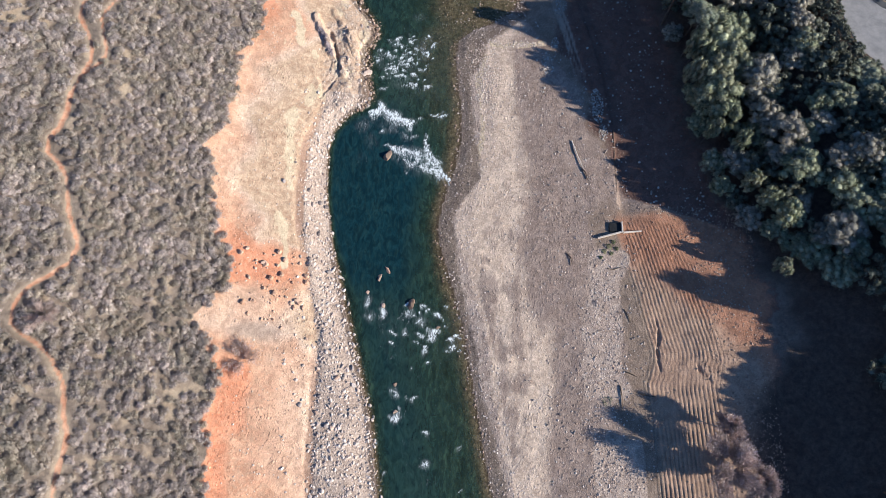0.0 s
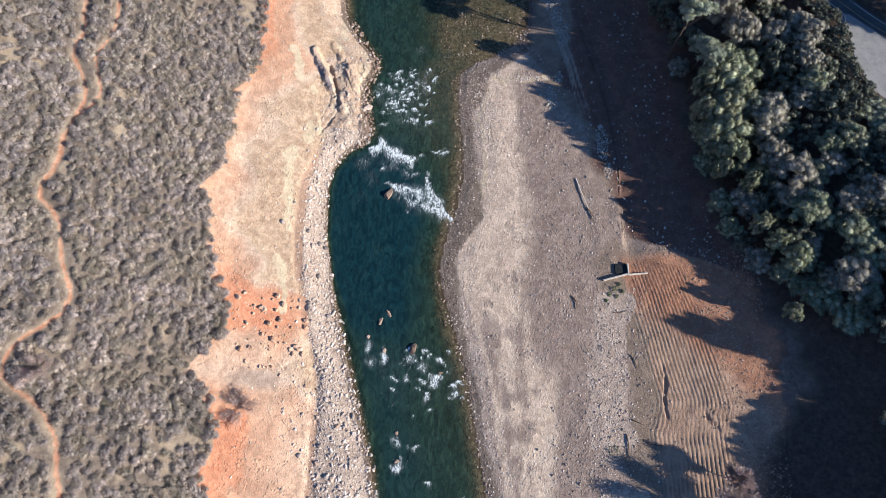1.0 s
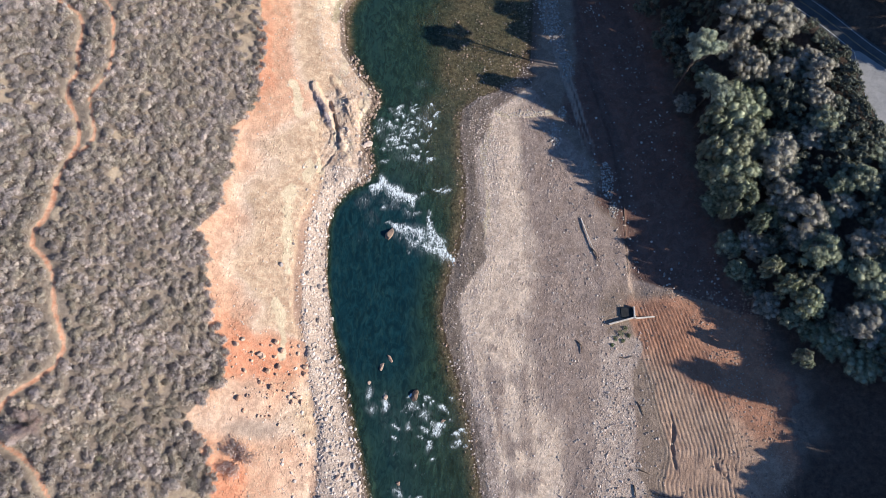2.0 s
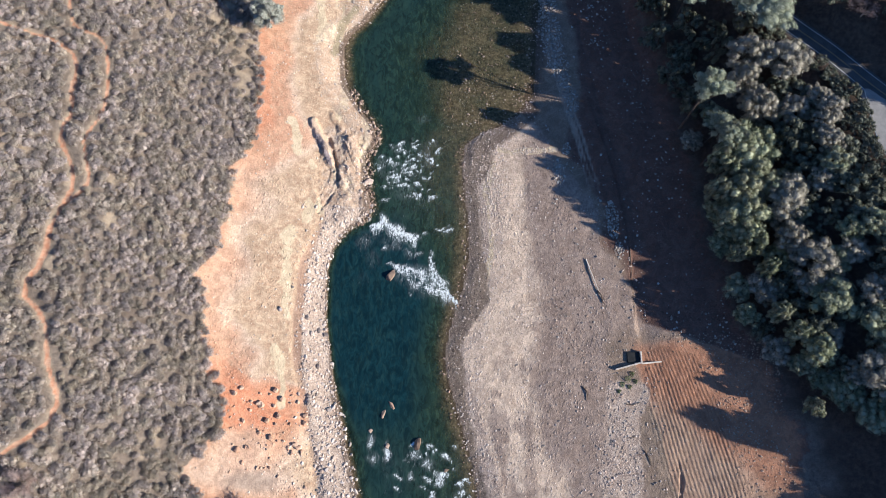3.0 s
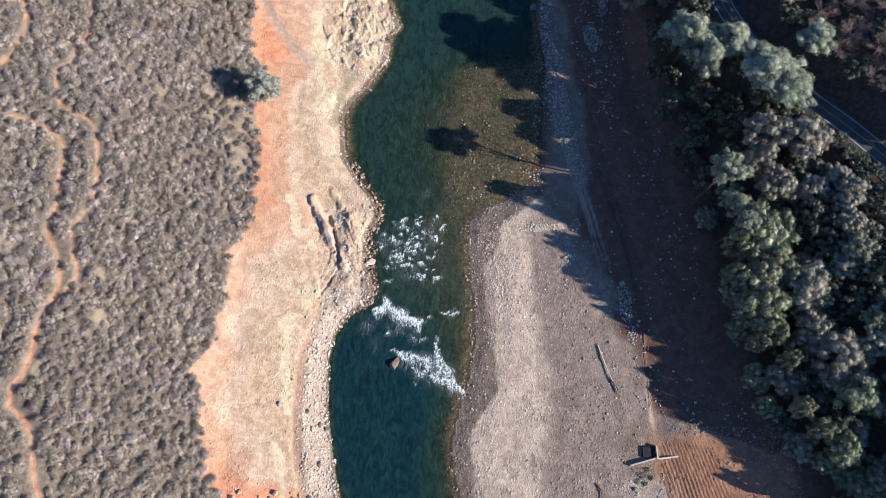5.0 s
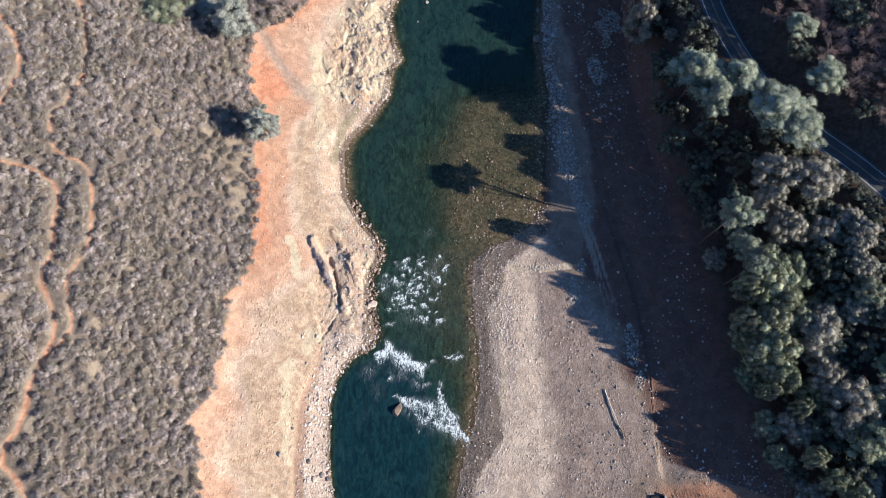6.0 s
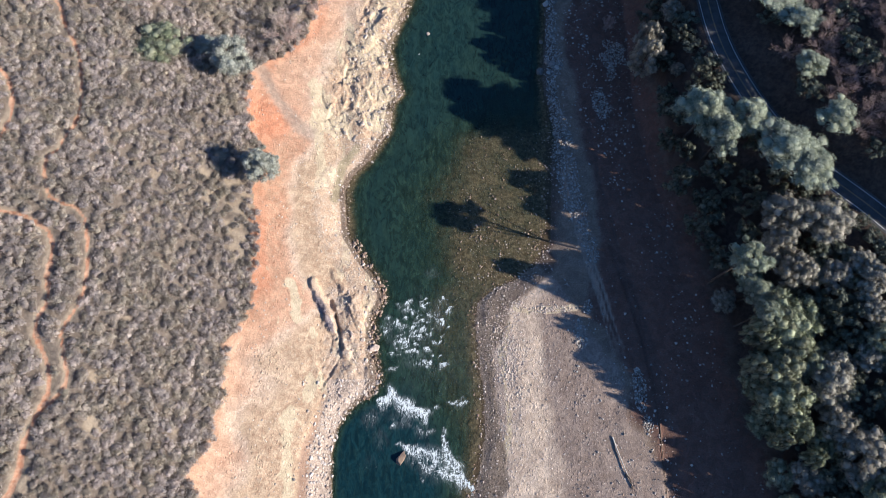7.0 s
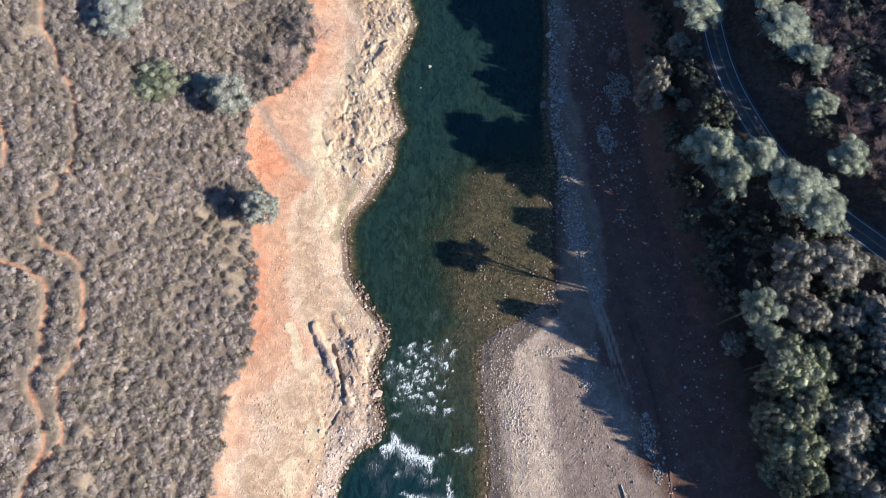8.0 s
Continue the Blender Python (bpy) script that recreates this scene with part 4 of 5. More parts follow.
# ---------------------------------------------------------------- the concrete outfall
def build_outfall():
    ob = new("culvert_outfall")
    x, y = 59.6, 70.6
    z = float(height(x, y))
    ob.location = (x, y, z)
    tagged(ob, "pale concrete culvert outfall with a dark chamber and wing walls", "culvert")
    # solid block in place of the opening; its darkness is all colour
    bm = bmesh.new()
    box(bm, -2.0, 1.9, -1.3, 1.8, -0.6, 0.45, 0.08)
    part("chamber", bm, PIT, ob, "near-black block for the shaded culvert opening")
    bm = bmesh.new()
    box(bm, 1.92, 2.35, -1.8, 2.0, -0.8, 1.1, 0.04)
    part("headwall", bm, CONCRETE, ob)
    for name, a, b, h0, h1 in (("wing_wall", (-6.0, -3.5), (1.9, -1.5), 0.4, 1.0), ("wing_wall", (2.36, -1.75), (11.2, -0.9), 1.0, 0.3)):
        bm = bmesh.new()
        d = Vector((b[0] - a[0], b[1] - a[1], 0)).normalized()
        n = Vector((-d.y, d.x, 0)) * 0.22
        v = [bm.verts.new(Vector((p[0], p[1], zz)) + s * n) for p, hh in ((a, h0), (b, h1)) for zz in (-0.8, hh) for s in (-1, 1)]
        for f in ((0, 1, 3, 2), (4, 6, 7, 5), (0, 4, 5, 1), (2, 3, 7, 6), (0, 2, 6, 4), (1, 5, 7, 3)):
            bm.faces.new([v[k] for k in f])
        bmesh.ops.recalc_face_normals(bm, faces=bm.faces)
        bmesh.ops.bevel(bm, geom=list(bm.edges), offset=0.03, segments=1, affect="EDGES")
        part(name, bm, CONCRETE, ob)
    return ob


build_outfall()


# ---------------------------------------------------------------- stones
def stone_shape(seed, detail=0):
    bm = bmesh.new()
    bmesh.ops.create_icosphere(bm, subdivisions=detail + 1, radius=1)
    rnd = random.Random(seed)
    cuts = [(Vector((rnd.uniform(-1, 1), rnd.uniform(-1, 1), rnd.uniform(-0.4, 1))).normalized(), rnd.uniform(0.42, 0.8)) for _ in range(9)]
    for v in bm.verts:
        for n, d in cuts:
            over = v.co.dot(n) - d
            if over > 0:
                v.co -= n * over
        v.co *= 1 + rnd.uniform(-0.07, 0.07)
    me = bpy.data.meshes.new("stone")
    bm.to_mesh(me)
    bm.free()
    return me


def raw(me):
    co = np.zeros(len(me.vertices) * 3, np.float32)
    me.vertices.foreach_get("co", co)
    return co.reshape(-1, 3), np.array([p.vertices[:] for p in me.polygons], np.int32)


def angular_rock(seed):
    """A broken rock: the hull of a few corners."""
    rnd = random.Random(seed)
    bm = bmesh.new()
    for _ in range(22):
        v = Vector((rnd.gauss(0, 1), rnd.gauss(0, 1), rnd.gauss(0, 1))).normalized()
        bm.verts.new(Vector((v.x, v.y, max(-0.6, min(0.8, v.z * 1.2)))) * rnd.uniform(0.8, 1.08))
    hull = bmesh.ops.convex_hull(bm, input=list(bm.verts))
    bmesh.ops.delete(bm, geom=[g for g in hull["geom_interior"] if isinstance(g, bmesh.types.BMVert)], context="VERTS")
    bmesh.ops.bevel(bm, geom=list(bm.edges), offset=0.05, segments=1, affect="EDGES")
    me = bpy.data.meshes.new("rock")
    bm.to_mesh(me)
    bm.free()
    return me


ROCKS = [angular_rock(k) for k in range(8)]
PEBBLES = [raw(stone_shape(20 + k, 0)) for k in range(6)]


def scatter_stones(name, label, spots, sizes, material, rng, flat=0.55):
    verts, faces, base = [], [], 0
    x, y = spots
    z = height(x, y)
    for n in range(len(x)):
        v, f = PEBBLES[n % 6]
        a = rng.uniform(0, 2 * np.pi)
        s = sizes[n] * np.array([1, rng.uniform(0.6, 0.95), flat * rng.uniform(0.7, 1.2)])
        p = v * s
        c, d = np.cos(a), np.sin(a)
        verts.append(np.stack([p[:, 0] * c - p[:, 1] * d + x[n], p[:, 0] * d + p[:, 1] * c + y[n], p[:, 2] + z[n] + 0.15 * s[2]], 1))
        faces.append(f + base)
        base += len(v)
    ob = new(name, mesh_of(name, np.concatenate(verts), np.concatenate(faces), material))
    return tagged(ob, label, "stones", kind="stuff")


def pick(rng, n, x0, x1, y0, y1, weight):
    x, y = rng.uniform(x0, x1, n), rng.uniform(y0, y1, n)
    keep = rng.uniform(0, 1, n) < weight(x, y)
    return x[keep], y[keep]


rng = np.random.default_rng(4)


def size_of(n, small, big):
    return small + (big - small) * rng.uniform(0, 1, n) ** 3.2


spots = pick(rng, 9000, -46, -12, -40, 122, lambda x, y: (x < along(y, LEFT_BANK) + 2.0) * (0.08 + 0.92 * ramp(x - along(y, BENCH), -1, 1.5)))
scatter_stones("bank_cobbles", "pale pink and grey cobbles heaped along the river bank", spots, size_of(len(spots[0]), 0.16, 1.0), PALECOBBLE, rng)
spots = pick(rng, 15000, -75, -14, -20, 285, lambda x, y: (x > along(y, BRUSH_EDGE)) * (x < along(y, LEFT_BANK) + 0.5) * (0.3 + 0.7 * ramp(x - along(y, LEFT_BANK), -14, -6)))
scatter_stones("slope_stones", "loose cream and tan stones on the clay bank", spots, size_of(len(spots[0]), 0.12, 0.52), CREAMSTONE, rng)
spots = pick(rng, 5200, -50, -8, 200, 285, lambda x, y: ramp((x - along(y, BRUSH_EDGE)) / (along(y, LEFT_BANK) - along(y, BRUSH_EDGE)), 0.4, 0.7) * (x < along(y, LEFT_BANK) + 1.5))
scatter_stones("crag_rubble", "broken angular cream rock on the crag", spots, size_of(len(spots[0]), 0.12, 0.55), CREAMSTONE, rng, 0.5)
spots = pick(rng, 13000, 2, 34, -30, 165, lambda x, y: (x > along(y, RIGHT_BANK) - 1.5) * (0.16 + 0.35 * ramp(y, 96, 126) * ramp(fbm(x, y, 9, 3, 33), -0.1, 0.3) + 0.3 * (1 - ramp(x - along(y, RIGHT_BANK) + 3 * fbm(x, y, 8, 2, 14), 3, 8)) + 0.55 * np.exp(-((x - along(y, PALE_EDGE) - 3.0) / 2.6) ** 2)))
scatter_stones("bar_cobbles", "pale cobbles along the gravel bar at the water", spots, size_of(len(spots[0]), 0.12, 0.5), PALECOBBLE, rng, 0.42)
spots = pick(rng, 7000, -45, -2, 116, 285, lambda x, y: np.exp(-((x - along(y, LEFT_BANK) + 1.0) / np.where(x < along(y, LEFT_BANK) - 1, 3.4, 2.2)) ** 2) * (0.35 + 0.65 * ramp(fbm(x, y, 10, 3, 37), -0.2, 0.3)))
scatter_stones("waterline_rubble", "pale and brown rubble along the west waterline", spots, size_of(len(spots[0]), 0.14, 0.85), PALECOBBLE, rng, 0.5)
spots = pick(rng, 3200, -32, -12, 116, 168, lambda x, y: ramp(x - along(y, LEFT_BANK), -1.0, 0.5) * (1 - ramp(x - along(y, LEFT_BANK) + 2 * fbm(x, y, 6, 3, 38), 2.5, 6.0)) * 0.9)
scatter_stones("margin_rocks", "wet brown rocks in the shallow west margin of the rapids", spots, size_of(len(spots[0]), 0.25, 1.1), BROWNSTONE, rng, 0.75)
spots = pick(rng, 5000, 10, 27, 108, 150, lambda x, y: np.exp(-((x - 18 + 0.12 * (y - 128)) / 3.4) ** 2 - ((y - 129) / 11) ** 2 + 0.8 * fbm(x, y, 6, 3, 39)))
scatter_stones("bar_head_cobbles", "bright cobbles heaped at the head of the gravel bar", spots, size_of(len(spots[0]), 0.18, 0.6), CREAMSTONE, rng, 0.5)
spots = pick(rng, 2600, 18, 42, 137, 150, lambda x, y: 1 - ramp(near_line(x, y, [(20, 145), (25, 142.4), (40, 143.2)]) + 1.6 * fbm(x, y, 4, 3, 13), 0.4, 1.5))
scatter_stones("spit_cobbles", "line of whitish cobbles across the head of the bar", spots, size_of(len(spots[0]), 0.16, 0.5), CREAMSTONE, rng)
spots = pick(rng, 9000, 34, 66, -30, 120, lambda x, y: 0.26 + 0.74 * (1 - ramp(np.abs(x - 53.5 - 0.06 * (y - 40)) - 5.2 * fbm(x, y, 12, 4, 60), 3, 8.5)) * (1 - ramp(y + 12 * fbm(x, y, 9, 3, 16), 52, 68)))
scatter_stones("grey_cobbles", "light grey cobbles strewn over the upper bar", spots, size_of(len(spots[0]), 0.10, 0.55), COBBLE, rng)
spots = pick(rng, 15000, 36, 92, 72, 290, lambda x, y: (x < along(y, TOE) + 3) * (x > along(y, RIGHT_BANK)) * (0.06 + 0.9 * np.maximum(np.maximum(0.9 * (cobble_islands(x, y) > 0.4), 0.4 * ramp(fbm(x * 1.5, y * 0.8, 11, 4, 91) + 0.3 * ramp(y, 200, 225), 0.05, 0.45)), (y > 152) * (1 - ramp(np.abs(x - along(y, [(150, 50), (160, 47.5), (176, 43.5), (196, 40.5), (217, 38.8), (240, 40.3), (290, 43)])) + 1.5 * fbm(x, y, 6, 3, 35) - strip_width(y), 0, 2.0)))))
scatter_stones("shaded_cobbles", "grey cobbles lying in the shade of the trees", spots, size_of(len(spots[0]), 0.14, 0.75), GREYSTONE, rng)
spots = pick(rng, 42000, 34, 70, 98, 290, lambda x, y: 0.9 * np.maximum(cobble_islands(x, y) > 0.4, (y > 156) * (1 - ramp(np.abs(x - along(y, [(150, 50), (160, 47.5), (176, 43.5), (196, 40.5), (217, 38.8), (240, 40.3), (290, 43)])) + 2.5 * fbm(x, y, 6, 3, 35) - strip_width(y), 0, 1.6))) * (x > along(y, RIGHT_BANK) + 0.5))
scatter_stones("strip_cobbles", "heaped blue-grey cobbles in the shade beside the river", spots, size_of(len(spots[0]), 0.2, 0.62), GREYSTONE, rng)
spots = pick(rng, 15000, 64, 112, -20, 78, lambda x, y: 0.10 * (x < 103) + 0.25 * ramp(x, 80, 86) * (x < 103) + 0.8 * ramp(fbm(x, y, 9, 3, 95), -0.15, 0.25) * ramp(x + 14 * ramp(y, 52, 66), 78, 90) * (x < 103))
scatter_stones("clay_clods", "reddish clods and stones on the dozed clay", spots, size_of(len(spots[0]), 0.12, 0.5), BROWNSTONE, rng)
spots = pick(rng, 16000, -38, 38, -30, 230, lambda x, y: (channel(x, y)[0] < 1.0) * (x > along(y, LEFT_BANK) - 1) * (x < along(y, RIGHT_BANK) + 1) * 0.6)
scatter_stones("river_bed_stones", "brown stones showing through the shallow water", spots, size_of(len(spots[0]), 0.15, 0.7), BROWNSTONE, rng)


spots = pick(rng, 2500, -2, 38, 142, 212, lambda x, y: (x < along(y, RIGHT_BANK) + 2) * ramp(channel(x, y)[0], 0.9, 0.3) * (0.25 + 0.75 * ramp(fbm(x, y, 9, 3, 57), -0.1, 0.3)))
scatter_stones("shoal_stones", "pale stones standing out of the shallow shoal", spots, size_of(len(spots[0]), 0.12, 0.5), COBBLE, rng, 0.6)


def boulder(x, y, size, material, label, tall=0.6, sink=0.25, long=1.0, turn=None, group="boulders on the river bank"):
    k = int(abs(x * 7 + y * 3)) % len(ROCKS)
    key = f"boulder_{material.name}_{k}"
    me = bpy.data.meshes.get(key)
    if me is None:
        me = ROCKS[k].copy()
        me.name = key
        me.materials.append(material)
    ob = new("boulder", me)
    a = (x * 12.9 + y * 78.2) % 6.28 if turn is None else radians(turn)
    z = max(float(height(x, y)), -0.5) + size * tall * (0.5 - sink)
    ob.matrix_basis = Matrix.Translation((x, y, z)) @ Matrix.Rotation(a, 4, "Z") @ Matrix.Diagonal((size * long, size * 0.8, size * tall, 1))
    return tagged(ob, label, "boulder", group)


for x, y, s, long, turn in ((-7.4, 45.6, 1.5, 1.5, 75), (-16.5, 45.0, 1.0, 1.2, 80), (-21.7, 49.5, 0.9, 1.1, 60), (-17.9, 54.5, 1.0, 1.7, 70), (-15.4, 57.0, 0.9, 2.0, 120),
                            (-16.4, 98.2, 1.7, 1.5, 60), (-11.8, 12.0, 0.9, 1.2, 20), (-12.2, 20.0, 0.9, 1.1, 50), (1.0, 38.0, 0.8, 1.6, 10)):
    boulder(x, y, s, BROWNSTONE, "wet reddish-brown boulder breaking the river's surface", 0.75, 0.1, long, turn, "boulders in the river")
rnd = random.Random(5)
for n in range(9):
    y = rnd.uniform(118, 152)
    boulder(rnd.uniform(-33, float(along(y, LEFT_BANK)) + 0.5), y, rnd.choice((0.4, 0.5, 0.7)), PINKROCK, "broken pinkish rock below the outcrop", 0.45, 0.3, rnd.uniform(1.0, 1.8), rnd.uniform(90, 125), "outcrops on the bank")
for x, y, s in ((-5.6, 249, 1.2), (-8.9, 240, 0.9), (-12, 221, 0.8), (-14, 190, 0.7), (35.2, 232, 1.9), (38.0, 236, 1.3), (39.8, 235, 1.7), (38.2, 231.5, 1.0), (41.5, 233.5, 1.2),
                (39.5, 262, 1.5), (36.5, 245, 1.0), (44.5, 246, 0.9), (42.6, 222, 0.8), (-20.5, 206, 0.6), (-17.8, 205, 0.6), (-14.5, 203, 0.5), (-9.5, 231, 0.6)):
    boulder(x, y, s, GREYSTONE, "rounded grey boulder at the river's edge")
for x, y, s, long, turn in ((-24.6, 131.6, 1.7, 1.1, 10), (-28.2, 134.0, 0.9, 1.2, 40), (-31.5, 135.8, 0.8, 1.4, 100), (-27.0, 127.5, 0.8, 1.3, 70)):
    boulder(x, y, s, PINKROCK, "pinkish rock beside the outcrop at the water", 0.5, 0.2, long, turn, "outcrops on the bank")
rnd = random.Random(12)
for n in range(72):
    y = rnd.uniform(-14, 62) if n < 50 else rnd.uniform(62, 116)
    x0, x1 = float(along(y, BENCH)) - (8 if n % 3 == 0 else 0), float(along(y, LEFT_BANK)) + 0.6
    boulder(rnd.uniform(x0, x1), y, rnd.choice((0.45, 0.5, 0.55, 0.65, 0.8, 1.0)), COBBLE, "pale rounded boulder among the bank cobbles", 0.65)
for n in range(64):
    y = rnd.uniform(36, 62)
    boulder(rnd.uniform(-62, -40), y, rnd.choice((0.35, 0.4, 0.5, 0.6, 0.8, 1.1)), CLAYROCK, "tan boulder lying on the orange clay", 0.8)
for n in range(80):
    y = rnd.uniform(203, 284)
    xl, xv = float(along(y, LEFT_BANK)), float(along(y, BRUSH_EDGE))
    boulder(xv + (xl - xv) * rnd.uniform(0.55, 1.02), y, rnd.choice((0.4, 0.5, 0.6, 0.75, 0.95)), CREAMSTONE, "angular cream rock on the crag above the river", 0.55, 0.3, rnd.uniform(1, 1.5), None, "rocks on the crag")
for n in range(20):
    y = rnd.uniform(-10, 150)
    boulder(float(along(y, RIGHT_BANK)) + rnd.uniform(0, 40), y, rnd.choice((0.28, 0.32, 0.38, 0.45)), COBBLE, "single cobble standing out on the gravel bar", 0.65)


# ---------------------------------------------------------------- plants
def tufts(rng, centre, normal, length, width, spread):
    """Small leaf blades: a quad for each centre, that points along its normal with some spread."""
    n = len(centre)
    ahead = normal + spread * rng.normal(0, 1, (n, 3))
    ahead /= np.linalg.norm(ahead, axis=1)[:, None] + 1e-9
    side = np.cross(ahead, rng.normal(0, 1, (n, 3)))
    side /= np.linalg.norm(side, axis=1)[:, None] + 1e-9
    l, w = length[:, None] * ahead, width[:, None] * side
    verts = np.stack([centre - 0.5 * l - 0.35 * w, centre - 0.5 * w * 0.2 + 0.1 * l + 0.6 * w, centre + 0.5 * l + 0.1 * w, centre - 0.6 * w + 0.05 * l], 1).reshape(-1, 3)
    return verts, np.arange(4 * n).reshape(-1, 4)


def dome(rng, n, lift=0.0):
    d = rng.normal(0, 1, (n, 3))
    d[:, 2] = np.abs(d[:, 2]) + lift
    return d / np.linalg.norm(d, axis=1)[:, None]


BALL = raw(stone_shape(77, 0))


def puffs(rng, centre, size):
    """Uneven little balls of leaves: the dense inside of bushes and crowns."""
    v, f = BALL
    n = len(centre)
    a = rng.uniform(0, 2 * np.pi, n)
    c, d = np.cos(a)[:, None], np.sin(a)[:, None]
    shape = v[None] * rng.uniform(0.82, 1.18, (n, len(v), 1))
    x, y = shape[..., 0] * c - shape[..., 1] * d, shape[..., 0] * d + shape[..., 1] * c
    verts = np.stack([x, y, shape[..., 2]], 2) * size[:, None, :] + centre[:, None, :]
    faces = f[None] + (np.arange(n) * len(v))[:, None, None]
    return verts.reshape(-1, 3), faces.reshape(-1, 3)


def join(*pieces):
    verts, faces, base = [], [], 0
    for v, f in pieces:
        if f.shape[1] == 4:
            f = np.concatenate([f[:, [0, 1, 2]], f[:, [0, 2, 3]]])
        verts.append(v)
        faces.append(f + base)
        base += len(v)
    return np.concatenate(verts), np.concatenate(faces)


def sprigs(rng, centre, normal, length, width, spread):
    """Thin twigs with leaves: a slim triangle for each centre."""
    n = len(centre)
    ahead = normal + spread * rng.normal(0, 1, (n, 3))
    ahead /= np.linalg.norm(ahead, axis=1)[:, None] + 1e-9
    side = np.cross(ahead, rng.normal(0, 1, (n, 3)))
    side /= np.linalg.norm(side, axis=1)[:, None] + 1e-9
    l, w = length[:, None] * ahead, width[:, None] * side
    return np.stack([centre - 0.4 * l, centre + 0.5 * w, centre + 0.6 * l - 0.3 * w], 1).reshape(-1, 3), np.arange(3 * n).reshape(-1, 3)


def shingles(rng, centre, outward, length, width, spread):
    """Leaves lying on a clump: a slim triangle for each centre, facing outward with some spread."""
    n = len(centre)
    face = outward + spread * rng.normal(0, 1, (n, 3))
    ahead = np.cross(face, rng.normal(0, 1, (n, 3)))
    ahead /= np.linalg.norm(ahead, axis=1)[:, None] + 1e-9
    side = np.cross(face, ahead)
    side /= np.linalg.norm(side, axis=1)[:, None] + 1e-9
    l, w = length[:, None] * ahead, width[:, None] * side
    return np.stack([centre - 0.4 * l, centre + 0.5 * w, centre + 0.6 * l - 0.3 * w], 1).reshape(-1, 3), np.arange(3 * n).reshape(-1, 3)


def shrub_mesh(name, rng, x, y, z, radius, tall, count, material, blade=(0.55, 0.16)):
    n = len(x)
    who = np.repeat(np.arange(n), count)
    d = dome(rng, n * count)
    rho = rng.uniform(0.5, 1.0, n * count) ** 0.5
    lump = 1 + 0.3 * np.sin(3 * np.arctan2(d[:, 1], d[:, 0]) + who * 1.7) * np.sin(3 * d[:, 2] + who)
    c = np.stack([x[who] + d[:, 0] * radius[who] * rho * lump, y[who] + d[:, 1] * radius[who] * rho * lump, z[who] + d[:, 2] * tall[who] * rho * lump], 1)
    l, w = blade[0] * rng.uniform(0.6, 1.5, n * count), blade[1] * rng.uniform(0.6, 1.5, n * count)
    half = np.arange(n * count) % 5 < 2
    verts, faces = join(sprigs(rng, c[half], d[half], l[half], w[half], 0.8), shingles(rng, c[~half], d[~half], l[~half], w[~half], 0.6))
    own = rng.uniform(0, 1, n)
    return mesh_of(name, verts, faces, material, False, [("plant", np.repeat(np.concatenate([own[who[half]], own[who[~half]]]), 3))])


def brush_weight(x, y):
    w = (along(y, BRUSH_EDGE) + 2.6 * fbm(x, y, 6, 3, 51) - x > 0.3) * (1 - 0.96 * openings(x, y))
    w = w * (1 - 0.55 * ramp(fbm(x, y, 16, 3, 52) + 0.35 * fbm(x, y, 5, 3, 59), 0.42, 0.62))
    path = np.minimum.reduce([near_line(x, y, TRAIL_WEST) * 0.85, near_line(x, y, TRAIL_EAST), near_line(x, y, TRAIL_UPPER)])
    return w * (path > 1.5 + 0.6 * fbm(x, y, 6, 2, 53))


def lobed_shrubs(name, rng, x, y, z, radius, tall, lobes, twigs, material, blade):
    """Shrubs of a few lobes each, with small leaves lying on them and fine twigs standing out."""
    n = len(x)
    who = np.repeat(np.arange(n), lobes)
    k = len(who)
    a, out = rng.uniform(0, 2 * np.pi, k), 0.6 * np.sqrt(rng.uniform(0, 1, k))
    cc = np.stack([x[who] + np.cos(a) * out * radius[who], y[who] + np.sin(a) * out * radius[who], z[who] + tall[who] * rng.uniform(0.2, 0.6, k)], 1)
    cr = radius[who] * rng.uniform(0.52, 0.78, k)
    high = tall[who] * rng.uniform(0.32, 0.46, k)
    body = puffs(rng, cc, np.stack([cr * 0.62, cr * 0.62, high * 0.62], 1))
    on = np.repeat(np.arange(k), twigs)
    d = dome(rng, len(on), 0.05)
    c = cc[on] + d * np.stack([cr[on], cr[on], high[on]], 1) * rng.uniform(0.72, 1.12, len(on))[:, None]
    l, w = blade[0] * rng.uniform(0.6, 1.6, len(on)), blade[1] * rng.uniform(0.6, 1.5, len(on))
    thin = np.arange(len(on)) % 5 < 2
    verts, faces = join(body, sprigs(rng, c[thin], d[thin], 1.35 * l[thin], 0.62 * w[thin], 0.55), shingles(rng, c[~thin], d[~thin], l[~thin], w[~thin], 0.34))
    own = rng.uniform(0, 1, n)
    field = np.concatenate([np.repeat(own[who], len(BALL[0])), np.repeat(own[who[on[thin]]], 3), np.repeat(own[who[on[~thin]]], 3)])
    return mesh_of(name, verts, faces, material, False, [("plant", field)])


def build_brush():
    rng = np.random.default_rng(8)
    # jittered rows keep the shrubs apart
    gx, gy = np.meshgrid(np.arange(-146, -44, 2.1), np.arange(-20, 286, 2.1))
    x, y = (gx + rng.uniform(-1.1, 1.1, gx.shape)).ravel(), (gy + rng.uniform(-1.1, 1.1, gx.shape)).ravel()
    keep = rng.uniform(0, 1, len(x)) < brush_weight(x, y)
    x, y = x[keep], y[keep]
    z = height(x, y) - 0.1
    r = rng.uniform(1.2, 2.05, len(x)) * (1 + 0.25 * fbm(x, y, 20, 2, 56))
    me = lobed_shrubs("chaparral", rng, x, y, z, r, r * rng.uniform(0.8, 1.4, len(x)), 4, 38, BRUSH, (0.62, 0.28))
    return tagged(new("chaparral", me), "dense grey-brown chaparral brush covering the hillside", "brush", kind="stuff")


build_brush()


